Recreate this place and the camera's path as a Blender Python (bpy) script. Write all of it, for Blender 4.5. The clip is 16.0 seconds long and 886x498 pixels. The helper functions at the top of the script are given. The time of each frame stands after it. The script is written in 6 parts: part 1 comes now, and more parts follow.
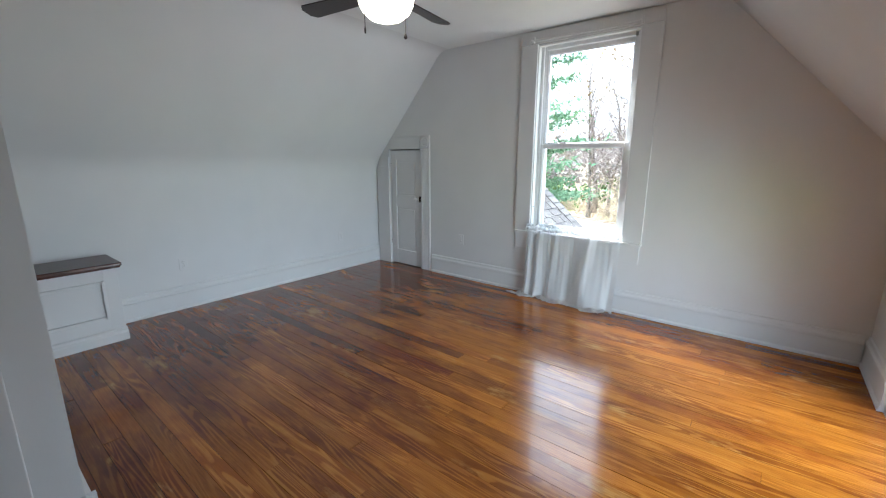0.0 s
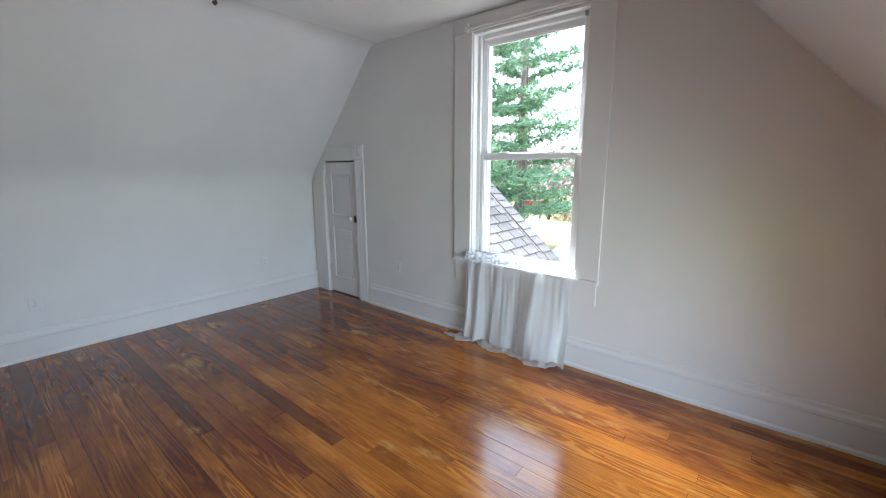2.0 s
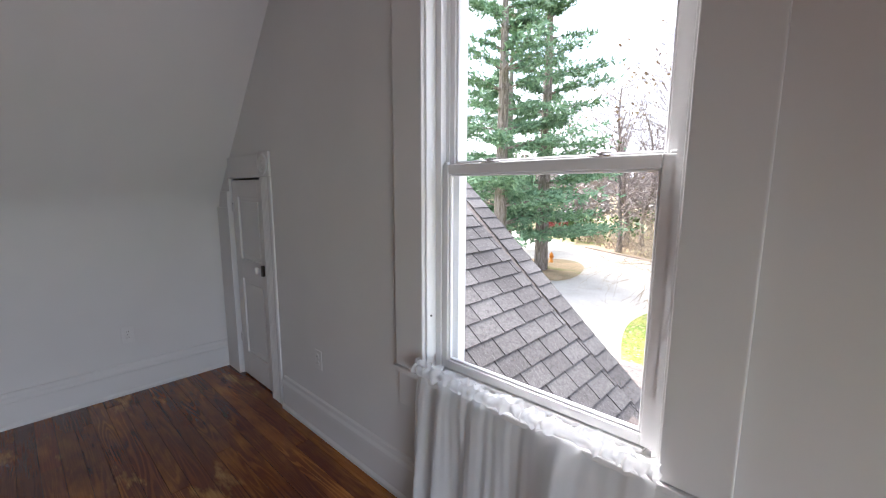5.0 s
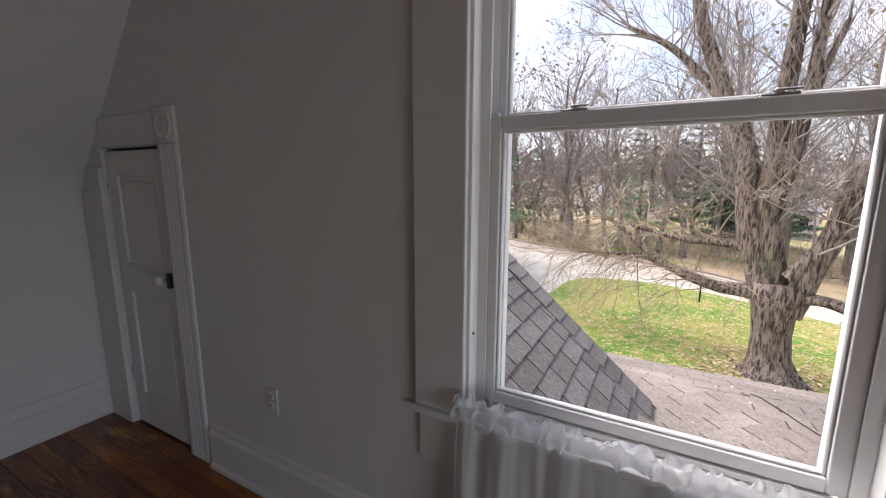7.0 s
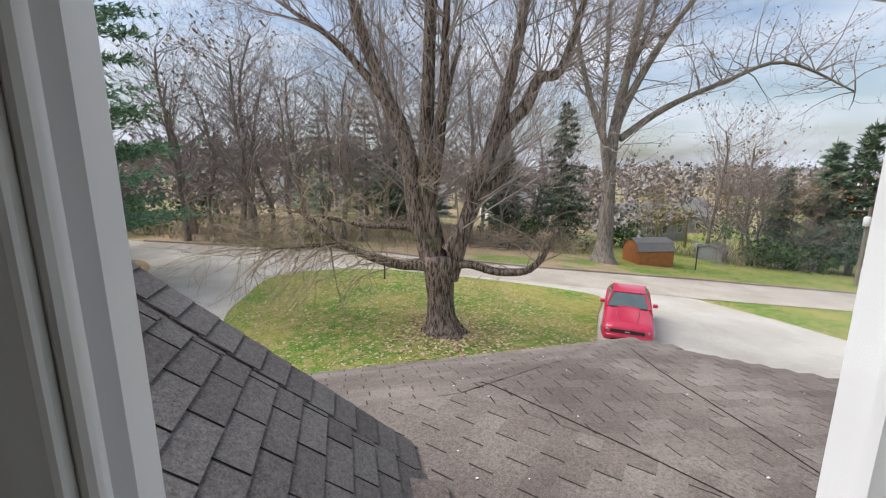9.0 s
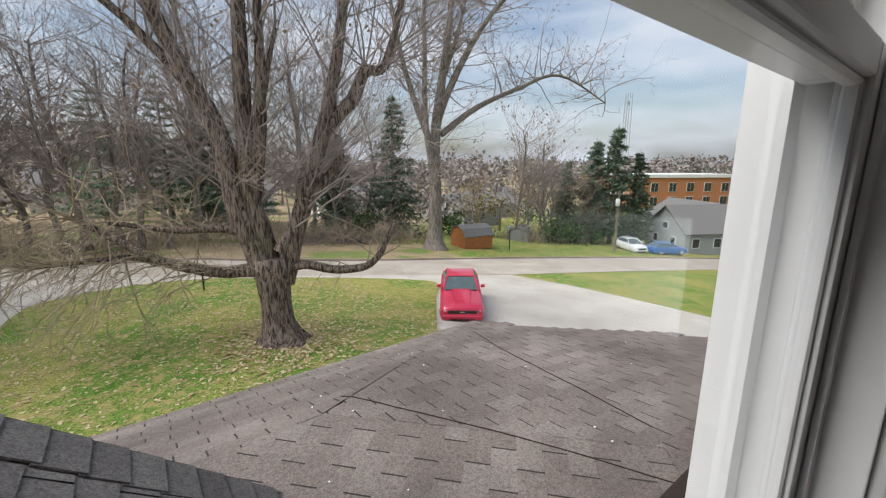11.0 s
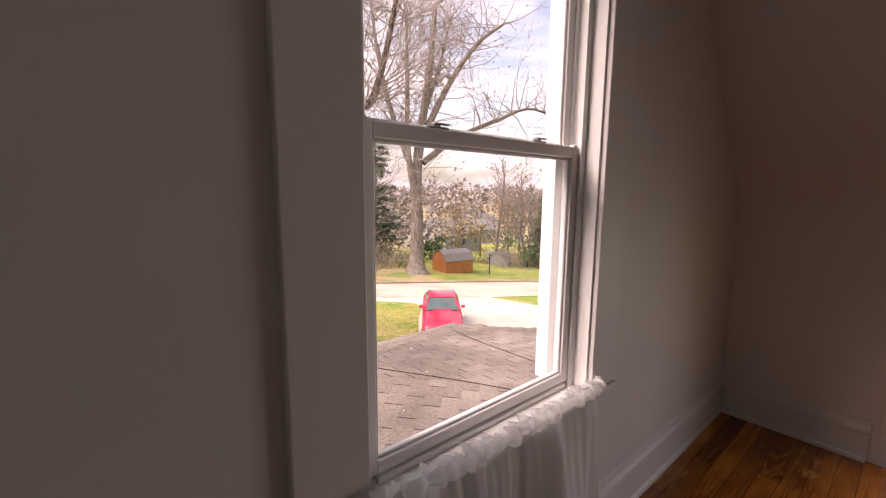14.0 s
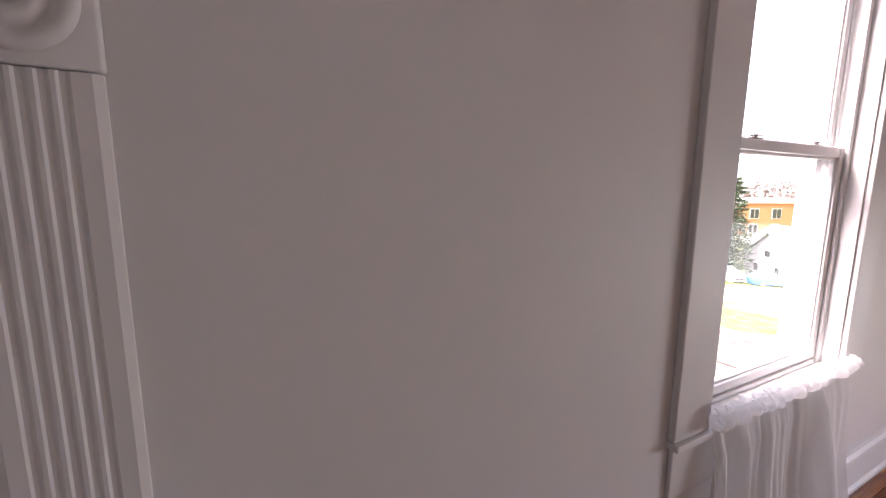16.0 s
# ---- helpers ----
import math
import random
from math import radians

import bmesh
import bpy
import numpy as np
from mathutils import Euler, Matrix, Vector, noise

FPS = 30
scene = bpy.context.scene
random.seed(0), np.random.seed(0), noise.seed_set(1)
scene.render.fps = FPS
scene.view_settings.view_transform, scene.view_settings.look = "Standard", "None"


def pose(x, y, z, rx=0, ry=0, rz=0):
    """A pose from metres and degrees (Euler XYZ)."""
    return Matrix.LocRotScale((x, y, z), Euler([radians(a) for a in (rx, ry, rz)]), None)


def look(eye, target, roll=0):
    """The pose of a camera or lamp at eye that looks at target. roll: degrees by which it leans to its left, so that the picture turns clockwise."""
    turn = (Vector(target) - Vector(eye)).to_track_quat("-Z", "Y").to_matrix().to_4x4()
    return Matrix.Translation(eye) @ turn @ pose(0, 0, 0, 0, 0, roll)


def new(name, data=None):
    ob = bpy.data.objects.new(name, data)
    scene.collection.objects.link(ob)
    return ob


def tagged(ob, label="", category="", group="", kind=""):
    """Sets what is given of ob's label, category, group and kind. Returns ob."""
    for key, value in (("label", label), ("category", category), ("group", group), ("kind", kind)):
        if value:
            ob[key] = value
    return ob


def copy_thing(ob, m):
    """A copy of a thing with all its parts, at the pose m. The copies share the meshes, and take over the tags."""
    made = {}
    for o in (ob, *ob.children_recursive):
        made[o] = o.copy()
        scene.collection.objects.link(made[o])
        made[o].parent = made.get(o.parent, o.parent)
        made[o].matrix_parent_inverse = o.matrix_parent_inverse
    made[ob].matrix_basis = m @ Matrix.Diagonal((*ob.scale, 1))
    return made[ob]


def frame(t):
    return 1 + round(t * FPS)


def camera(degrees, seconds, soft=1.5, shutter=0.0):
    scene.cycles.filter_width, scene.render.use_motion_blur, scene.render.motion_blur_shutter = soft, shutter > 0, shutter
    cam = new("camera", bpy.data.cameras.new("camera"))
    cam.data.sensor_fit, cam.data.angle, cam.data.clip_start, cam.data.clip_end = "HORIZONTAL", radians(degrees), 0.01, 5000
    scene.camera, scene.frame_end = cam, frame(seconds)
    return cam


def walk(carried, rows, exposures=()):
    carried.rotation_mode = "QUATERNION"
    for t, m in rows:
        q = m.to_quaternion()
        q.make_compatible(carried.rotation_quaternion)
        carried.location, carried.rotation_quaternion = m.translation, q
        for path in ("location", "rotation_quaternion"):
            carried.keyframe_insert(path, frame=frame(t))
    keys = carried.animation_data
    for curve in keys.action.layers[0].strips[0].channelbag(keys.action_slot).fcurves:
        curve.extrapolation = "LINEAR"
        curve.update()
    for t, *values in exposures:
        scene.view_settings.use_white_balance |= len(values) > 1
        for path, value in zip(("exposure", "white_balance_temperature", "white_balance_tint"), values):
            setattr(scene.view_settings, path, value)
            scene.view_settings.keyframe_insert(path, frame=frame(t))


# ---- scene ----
cam = camera(95.0, 16.0, soft=1.2)
PATH = [
    (0, (0.023, 0.049, 1.395), (-1.199, 1.572, 0.962), 0.1),
    (0.5, (0.064, 0.245, 1.388), (-1.147, 1.777, 0.957), -0.1),
    (1, (0.089, 0.496, 1.397), (-1.134, 2.022, 0.977), -0.2),
    (1.5, (0.092, 0.804, 1.434), (-1.159, 2.308, 1.018), -0.1),
    (2, (0.096, 1.119, 1.423), (-1.159, 2.628, 1.038), -0.1),
    (2.5, (0.076, 1.461, 1.422), (-1.203, 2.961, 1.081), -0.1),
    (3, (-0.023, 1.773, 1.425), (-1.331, 3.249, 1.091), 0.2),
    (3.5, (-0.097, 2.079, 1.445), (-1.418, 3.546, 1.12), 0.0),
    (4, (-0.223, 2.346, 1.465), (-1.577, 3.787, 1.166), 0.1),
    (6.5, (-1.367, 2.922, 1.388), (-2.612, 4.454, 1.065), 0.4),
    (7, (-1.404, 2.842, 1.371), (-2.344, 4.574, 1.030), 0.2),
    (7.5, (-1.508, 2.919, 1.365), (-2.107, 4.793, 1.010), 0.2),
    (8, (-1.651, 3.117, 1.375), (-1.892, 5.070, 1.015), 0.3),
    (8.5, (-1.660, 3.395, 1.347), (-1.537, 5.355, 0.971), 0.4),
    (9, (-1.666, 3.700, 1.354), (-1.188, 5.604, 0.977), 0.1),
    (9.5, (-1.703, 3.840, 1.376), (-1.150, 5.727, 1.008), 0.1),
    (10, (-1.708, 3.850, 1.394), (-0.872, 5.629, 1.031), 0.0),
    (12.5, (-1.776, 3.707, 1.421), (-0.495, 5.172, 0.960), 0.6),
    (13, (-1.837, 3.468, 1.433), (-0.567, 4.945, 0.979), 0.2),
    (13.5, (-1.963, 3.272, 1.436), (-0.707, 4.785, 1.073), 0.1),
    (14, (-2.282, 3.133, 1.388), (-1.008, 4.650, 1.106), 0.5),
    (14.5, (-2.566, 2.975, 1.368), (-1.390, 4.563, 1.066), 0.7),
    (15, (-2.793, 2.966, 1.332), (-1.689, 4.61, 1.053), 0.0),
    (15.5, (-3.011, 3.14, 1.338), (-2.108, 4.9, 1.04), -0.1),
    (16, (-3.116, 3.214, 1.385), (-2.21, 4.971, 1.083), 0.3),
]
walk(cam, [(t, look(eye, target, roll)) for t, eye, target, roll in PATH],
     exposures=[(0, 3.75, 5700, 4), (2, 3.75, 5750, 6), (4, 3.45, 5900, 12), (6.4, 2.25, 6400, 20), (8, 1.5, 6400, 17), (9, 0.95, 6300, 13), (10, 0.8, 6300, 11),
                (12.5, 1.05, 6700, 15), (13.5, 1.5, 7400, 26), (14.5, 2.0, 8000, 44), (15.2, 2.45, 8100, 54), (15.6, 2.8, 7900, 54), (16, 3.35, 6800, 34)])

# ---------------------------------------------------------------- world, sun, large lights
world = bpy.data.worlds.new("world")
scene.world = world
world.use_nodes = True
wn, wl = world.node_tree.nodes, world.node_tree.links
wn.clear()
w_out, w_bg = wn.new("ShaderNodeOutputWorld"), wn.new("ShaderNodeBackground")
sky = wn.new("ShaderNodeTexSky")
sky.sky_type, sky.sun_disc = "NISHITA", False
sky.sun_elevation, sky.sun_rotation = radians(52), radians(-76)
sky.air_density, sky.dust_density = 1.2, 3.0
w_co, w_map = wn.new("ShaderNodeTexCoord"), wn.new("ShaderNodeMapping")
w_map.inputs["Scale"].default_value = (1.6, 1.6, 7.0)
w_n1, w_ramp, w_mix = wn.new("ShaderNodeTexNoise"), wn.new("ShaderNodeValToRGB"), wn.new("ShaderNodeMixRGB")
w_n1.inputs["Scale"].default_value, w_n1.inputs["Detail"].default_value = 1.7, 7
w_ramp.color_ramp.elements[0].position, w_ramp.color_ramp.elements[0].color = 0.36, (0.12, 0.12, 0.12, 1)
w_ramp.color_ramp.elements[1].position, w_ramp.color_ramp.elements[1].color = 0.62, (1, 1, 1, 1)
w_mix.inputs[2].default_value = (4.9, 5.2, 5.7, 1)
wl.new(w_co.outputs["Generated"], w_map.inputs["Vector"])
wl.new(w_map.outputs["Vector"], w_n1.inputs["Vector"])
wl.new(w_n1.outputs["Fac"], w_ramp.inputs["Fac"])
wl.new(w_ramp.outputs["Color"], w_mix.inputs["Fac"])
wl.new(sky.outputs["Color"], w_mix.inputs[1])
wl.new(w_mix.outputs["Color"], w_bg.inputs["Color"])
w_bg.inputs["Strength"].default_value = 0.088
wl.new(w_bg.outputs["Background"], w_out.inputs["Surface"])

sun = new("sun", bpy.data.lights.new("sun", "SUN"))
sun.data.energy, sun.data.angle, sun.data.color = 2.9, radians(45), (1.0, 0.965, 0.92)
sun.matrix_world = look((-32.0, 8.0, 42.0), (0, 0, 0))

# sky light that enters by the low east window
east = new("window_light_east", bpy.data.lights.new("window_light_east", "AREA"))
east.data.shape, east.data.size, east.data.size_y, east.data.energy, east.data.color = "RECTANGLE", 1.45, 0.86, 2.7, (0.80, 0.91, 1.0)
east.data.spread = radians(108)
east.matrix_world = look((1.12, 2.30, 0.64), (-2.86, 2.62, 0.08))


# ---------------------------------------------------------------- materials
class Mat:
    """A node material under construction."""

    def __init__(self, name, rough=0.6, metal=0.0, spec=0.5):
        self.m = bpy.data.materials.new(name)
        self.m.use_nodes = True
        self.n, self.l = self.m.node_tree.nodes, self.m.node_tree.links
        self.b = self.n["Principled BSDF"]
        self.b.inputs["Roughness"].default_value = rough
        self.b.inputs["Metallic"].default_value = metal
        self.b.inputs["Specular IOR Level"].default_value = spec
        self.co = self.n.new("ShaderNodeTexCoord").outputs["Object"]

    def mapped(self, scale, src=None, rot=(0, 0, 0)):
        mp = self.n.new("ShaderNodeMapping")
        mp.inputs["Scale"].default_value = scale
        mp.inputs["Rotation"].default_value = rot
        self.l.new(src or self.co, mp.inputs["Vector"])
        return mp.outputs["Vector"]

    def world_co(self):
        return self.n.new("ShaderNodeNewGeometry").outputs["Position"]

    def noise(self, scale, detail=4, vec=None, rough=0.55, dist=0.0):
        t = self.n.new("ShaderNodeTexNoise")
        t.inputs["Scale"].default_value, t.inputs["Detail"].default_value = scale, detail
        t.inputs["Roughness"].default_value, t.inputs["Distortion"].default_value = rough, dist
        self.l.new(vec or self.co, t.inputs["Vector"])
        return t.outputs["Fac"]

    def voronoi(self, scale, vec=None, out="Distance", feature="F1"):
        t = self.n.new("ShaderNodeTexVoronoi")
        t.feature = feature
        t.inputs["Scale"].default_value = scale
        self.l.new(vec or self.co, t.inputs["Vector"])
        return t.outputs[out]

    def ramp(self, fac, *stops):
        r = self.n.new("ShaderNodeValToRGB")
        e = r.color_ramp.elements
        while len(e) < len(stops):
            e.new(0.5)
        for k, (p, c) in enumerate(stops):
            e[k].position = p
            e[k].color = (c, c, c, 1) if isinstance(c, (int, float)) else (*c, 1)
        self.l.new(fac, r.inputs["Fac"])
        return r.outputs["Color"]

    def mix(self, fac, a, b, mode="MIX"):
        x = self.n.new("ShaderNodeMixRGB")
        x.blend_type = mode
        for k, v in ((0, fac), (1, a), (2, b)):
            if isinstance(v, (int, float)):
                x.inputs[k].default_value = v if k == 0 else (v, v, v, 1)
            elif isinstance(v, tuple):
                x.inputs[k].default_value = (*v, 1)
            else:
                self.l.new(v, x.inputs[k])
        return x.outputs["Color"]

    def object_random(self):
        return self.n.new("ShaderNodeObjectInfo").outputs["Random"]

    def island_random(self):
        return self.n.new("ShaderNodeNewGeometry").outputs["Random Per Island"]

    def colour(self, c):
        if isinstance(c, tuple):
            self.b.inputs["Base Color"].default_value = (*c, 1)
        else:
            self.l.new(c, self.b.inputs["Base Color"])
        return self

    def rough(self, r):
        self.l.new(r, self.b.inputs["Roughness"])
        return self

    def bump(self, h, strength=0.3, distance=0.01):
        n = self.n.new("ShaderNodeBump")
        n.inputs["Strength"].default_value, n.inputs["Distance"].default_value = strength, distance
        self.l.new(h, n.inputs["Height"])
        self.l.new(n.outputs["Normal"], self.b.inputs["Normal"])
        return self


def paint(name, c, rough=0.55, wear=0.06):
    k = Mat(name, rough, 0.0, 0.3)
    p = k.world_co()
    big, fine = k.noise(1.3, 3, p), k.noise(60, 3, p)
    d = tuple(v * (1 - wear) for v in c)
    k.colour(k.mix(k.ramp(big, (0.35, 0), (0.7, 1)), c, d)).bump(k.mix(0.6, fine, k.noise(7, 2, p)), 0.12, 0.004)
    return k.m


M_WALL = paint("wall_paint", (0.655, 0.645, 0.635), 0.62)
M_TRIM = paint("trim_paint", (0.66, 0.65, 0.64), 0.55)
M_CEIL = paint("ceiling_paint", (0.74, 0.74, 0.73), 0.7)
M_VINYL = paint("window_vinyl", (0.78, 0.78, 0.775), 0.32, 0.03)
M_JAMB = paint("glossy_white_jamb_paint", (0.79, 0.79, 0.78), 0.4, 0.04)


def floor_material():
    k = Mat("varnished_pine_boards", 0.25, 0.0, 0.36)
    p = k.world_co()
    rnd = k.object_random()
    shift = k.n.new("ShaderNodeVectorMath")
    shift.operation = "ADD"
    mul = k.n.new("ShaderNodeVectorMath")
    mul.operation = "SCALE"
    mul.inputs[0].default_value = (7.0, 31.0, 5.0)
    k.l.new(rnd, mul.inputs["Scale"])
    k.l.new(p, shift.inputs[0])
    k.l.new(mul.outputs[0], shift.inputs[1])
    v = shift.outputs[0]
    # growth rings cut lengthwise: contour lines of a stretched field, showing in patches
    field = k.noise(1.0, 1.5, k.mapped((0.8, 11.0, 1), v), 0.45, 0.35)
    m1, m2 = k.n.new("ShaderNodeMath"), k.n.new("ShaderNodeMath")
    m1.operation, m2.operation = "MULTIPLY", "SINE"
    m1.inputs[1].default_value = 85.0
    k.l.new(field, m1.inputs[0])
    k.l.new(m1.outputs[0], m2.inputs[0])
    rings = k.ramp(m2.outputs[0], (0.0, 0.15), (0.35, 0.55), (1.0, 0.8))
    fine = k.noise(7, 6, k.mapped((0.8, 26, 1), v), 0.6)
    figure = k.ramp(k.noise(1.3, 4, k.mapped((0.8, 2.5, 1), v), 0.6), (0.45, 0.08), (0.58, 0.66))
    grain = k.mix(figure, fine, rings)
    gold = k.ramp(grain, (0.2, (0.25, 0.067, 0.0055)), (0.5, (0.41, 0.138, 0.0135)), (0.85, (0.56, 0.228, 0.032)))
    dark = k.ramp(grain, (0.2, (0.085, 0.014, 0.003)), (0.85, (0.23, 0.050, 0.008)))
    # stain worn off in clouds and board by board, less so towards the west wall
    sep = k.n.new("ShaderNodeSeparateXYZ")
    k.l.new(p, sep.inputs[0])
    west = k.n.new("ShaderNodeMapRange")
    west.inputs["From Min"].default_value, west.inputs["From Max"].default_value = -4.2, -1.2
    west.inputs["To Min"].default_value, west.inputs["To Max"].default_value = 0.12, 0.0
    k.l.new(sep.outputs[0], west.inputs["Value"])
    add, add2 = k.n.new("ShaderNodeMath"), k.n.new("ShaderNodeMath")
    k.l.new(k.mix(0.36, k.noise(1.1, 6, k.mapped((0.7, 1.7, 1), p), 0.65), k.noise(0.8, 4, k.mapped((1.0, 2.0, 1), v), 0.6)), add.inputs[0])
    k.l.new(west.outputs[0], add.inputs[1])
    k.l.new(add.outputs[0], add2.inputs[0])
    k.l.new(k.ramp(rnd, (0.0, 0.0), (0.55, 0.03), (1.0, 0.075)), add2.inputs[1])
    c = k.mix(k.ramp(add2.outputs[0], (0.50, 0.02), (0.57, 0.5), (0.66, 0.95)), gold, dark)
    tone = k.ramp(k.noise(31.0, 0, k.mapped((0, 0, 1), v)), (0.3, 0.70), (0.7, 1.22))
    c = k.mix(1.0, c, tone, "MULTIPLY")
    worn = k.ramp(k.noise(1.7, 6, k.mapped((0.8, 2.4, 1), p), 0.65), (0.60, 0), (0.67, 0.6))
    c = k.mix(worn, c, k.mix(grain, (0.36, 0.145, 0.022), (0.70, 0.41, 0.12)))
    scuff = k.ramp(k.noise(5, 6, k.mapped((1, 4, 1), p), 0.7), (0.63, 0), (0.70, 0.4))
    c = k.mix(scuff, c, (0.07, 0.022, 0.007))
    k.colour(c)
    k.rough(k.ramp(k.mix(0.5, k.noise(2.2, 4, p), k.noise(22, 4, k.mapped((0.5, 2, 1), p))), (0.3, 0.09), (0.7, 0.22)))
    k.bump(k.mix(0.35, grain, k.noise(2.5, 2, k.mapped((0.4, 3, 1), p))), 0.16, 0.004)
    k.b.inputs["Coat Weight"].default_value, k.b.inputs["Coat Roughness"].default_value = 0.36, 0.07
    return k.m


M_FLOOR = floor_material()


def flat(name, c, rough=0.5, metal=0.0, var=0.25, scale=8.0, bump=0.15):
    k = Mat(name, rough, metal)
    d = tuple(v * (1 - var) for v in c)
    n = k.noise(scale, 5)
    k.colour(k.mix(k.ramp(n, (0.35, 0), (0.65, 1)), c, d)).bump(k.noise(scale * 6, 4), bump, 0.006)
    return k.m


M_CHERRY = flat("cherry_stained_wood", (0.085, 0.022, 0.012), 0.25, 0, 0.45, 14)
M_FANWOOD = flat("dark_fan_blade_wood", (0.030, 0.013, 0.009), 0.3, 0, 0.4, 20)
M_BRONZE = flat("oiled_bronze", (0.035, 0.026, 0.022), 0.35, 0.8, 0.2, 30)
M_CHROME = flat("worn_nickel", (0.62, 0.60, 0.57), 0.25, 1.0, 0.1, 30, 0.03)
M_PLASTIC = flat("white_plastic", (0.66, 0.65, 0.64), 0.35, 0, 0.04, 20, 0.02)
M_BLACK = flat("black_rubber", (0.012, 0.012, 0.013), 0.5, 0, 0.2, 20, 0.05)
M_GAP = flat("dark_gap", (0.02, 0.013, 0.009), 0.9, 0, 0.2, 20, 0.05)


def curtain_material():
    k = Mat("sheer_white_cotton", 0.85, 0, 0.2)
    n = k.noise(420, 2, k.mapped((1, 1, 0.25)))
    k.colour(k.mix(n, (0.80, 0.80, 0.79), (0.90, 0.90, 0.89)))
    k.bump(n, 0.25, 0.001)
    tr, ms = k.n.new("ShaderNodeBsdfTranslucent"), k.n.new("ShaderNodeMixShader")
    tp, m2 = k.n.new("ShaderNodeBsdfTransparent"), k.n.new("ShaderNodeMixShader")
    tr.inputs["Color"].default_value = (0.86, 0.87, 0.88, 1)
    ms.inputs["Fac"].default_value, m2.inputs["Fac"].default_value = 0.45, 0.22
    out = k.n["Material Output"]
    k.l.new(k.b.outputs[0], ms.inputs[1])
    k.l.new(tr.outputs[0], ms.inputs[2])
    k.l.new(ms.outputs[0], m2.inputs[1])
    k.l.new(tp.outputs[0], m2.inputs[2])
    k.l.new(m2.outputs[0], out.inputs["Surface"])
    return k.m


M_CURTAIN = curtain_material()


def glass_material(name, tint=(1, 1, 1)):
    k = Mat(name, 0.0)
    g, t, ms = k.n.new("ShaderNodeBsdfGlossy"), k.n.new("ShaderNodeBsdfTransparent"), k.n.new("ShaderNodeMixShader")
    f = k.n.new("ShaderNodeFresnel")
    f.inputs["IOR"].default_value = 1.13
    g.inputs["Roughness"].default_value = 0.01
    t.inputs["Color"].default_value = (*tint, 1)
    k.l.new(f.outputs[0], ms.inputs["Fac"])
    k.l.new(t.outputs[0], ms.inputs[1])
    k.l.new(g.outputs[0], ms.inputs[2])
    k.l.new(ms.outputs[0], k.n["Material Output"].inputs["Surface"])
    return k.m


M_GLASS = glass_material("window_glass", (0.97, 0.985, 0.98))


def lamp_material():
    k = Mat("frosted_lamp_glass", 0.3)
    k.colour((0.9, 0.86, 0.76))
    k.b.inputs["Emission Color"].default_value = (1.0, 0.89, 0.66, 1)
    k.b.inputs["Emission Strength"].default_value = 0.62
    return k.m


M_LAMP = lamp_material()


def shingle_material(name, *tones):
    k = Mat(name, 0.95, 0, 0.2)
    p = k.world_co()
    r = k.object_random()
    tone = k.ramp(r, *zip((0.0, 0.35, 0.7, 1.0), tones))
    speck = k.mix(0.5, k.ramp(k.noise(120, 3, p, 0.85), (0.36, 0.35), (0.64, 1.65)), k.ramp(k.noise(48, 4, p, 0.8), (0.36, 0.5), (0.64, 1.5)))
    stain = k.ramp(k.noise(0.9, 4, p), (0.35, 0.72), (0.65, 1.15))
    k.colour(k.mix(1.0, k.mix(1.0, tone, speck, "MULTIPLY"), stain, "MULTIPLY"))
    k.bump(k.noise(300, 2, p, 0.8), 0.6, 0.003)
    return k.m


M_SHINGLE = shingle_material("brown_asphalt_shingle", (0.142, 0.118, 0.105), (0.157, 0.131, 0.117), (0.170, 0.144, 0.129), (0.192, 0.166, 0.150))
M_SHINGLE_GREY = shingle_material("grey_asphalt_shingle", (0.112, 0.103, 0.100), (0.128, 0.118, 0.114), (0.140, 0.130, 0.126), (0.155, 0.145, 0.140))


def grass_material():
    k = Mat("autumn_lawn", 0.9, 0, 0.2)
    p = k.world_co()
    a = k.mix(k.ramp(k.noise(0.35, 5, p), (0.40, 0), (0.62, 1)), (0.095, 0.185, 0.026), (0.235, 0.235, 0.062))
    blades = k.ramp(k.noise(19, 8, p, 0.85), (0.38, 0.2), (0.62, 1.9))
    c = k.mix(1.0, a, blades, "MULTIPLY")
    straw = k.ramp(k.noise(2.6, 7, p, 0.75), (0.49, 0), (0.58, 0.85))
    k.colour(k.mix(straw, c, k.mix(blades, (0.17, 0.13, 0.05), (0.36, 0.29, 0.12))))
    k.bump(k.noise(45, 4, p, 0.8), 0.9, 0.03)
    return k.m


M_GRASS = grass_material()


def gravel_material(name, a, b, scale):
    k = Mat(name, 0.95, 0, 0.2)
    p = k.world_co()
    c = k.mix(k.ramp(k.noise(0.5, 5, p), (0.35, 0), (0.65, 1)), a, b)
    speck = k.ramp(k.noise(scale, 3, p, 0.8), (0.3, 0.65), (0.7, 1.25))
    k.colour(k.mix(1.0, c, speck, "MULTIPLY")).bump(k.noise(scale, 3, p, 0.8), 0.5, 0.02)
    return k.m


M_GRAVEL = gravel_material("pale_gravel", (0.50, 0.47, 0.42), (0.41, 0.375, 0.325), 22)
M_ROAD = gravel_material("worn_asphalt_road", (0.43, 0.385, 0.33), (0.34, 0.30, 0.25), 18)
M_KERB = gravel_material("concrete_kerb", (0.36, 0.29, 0.24), (0.26, 0.2, 0.16), 20)


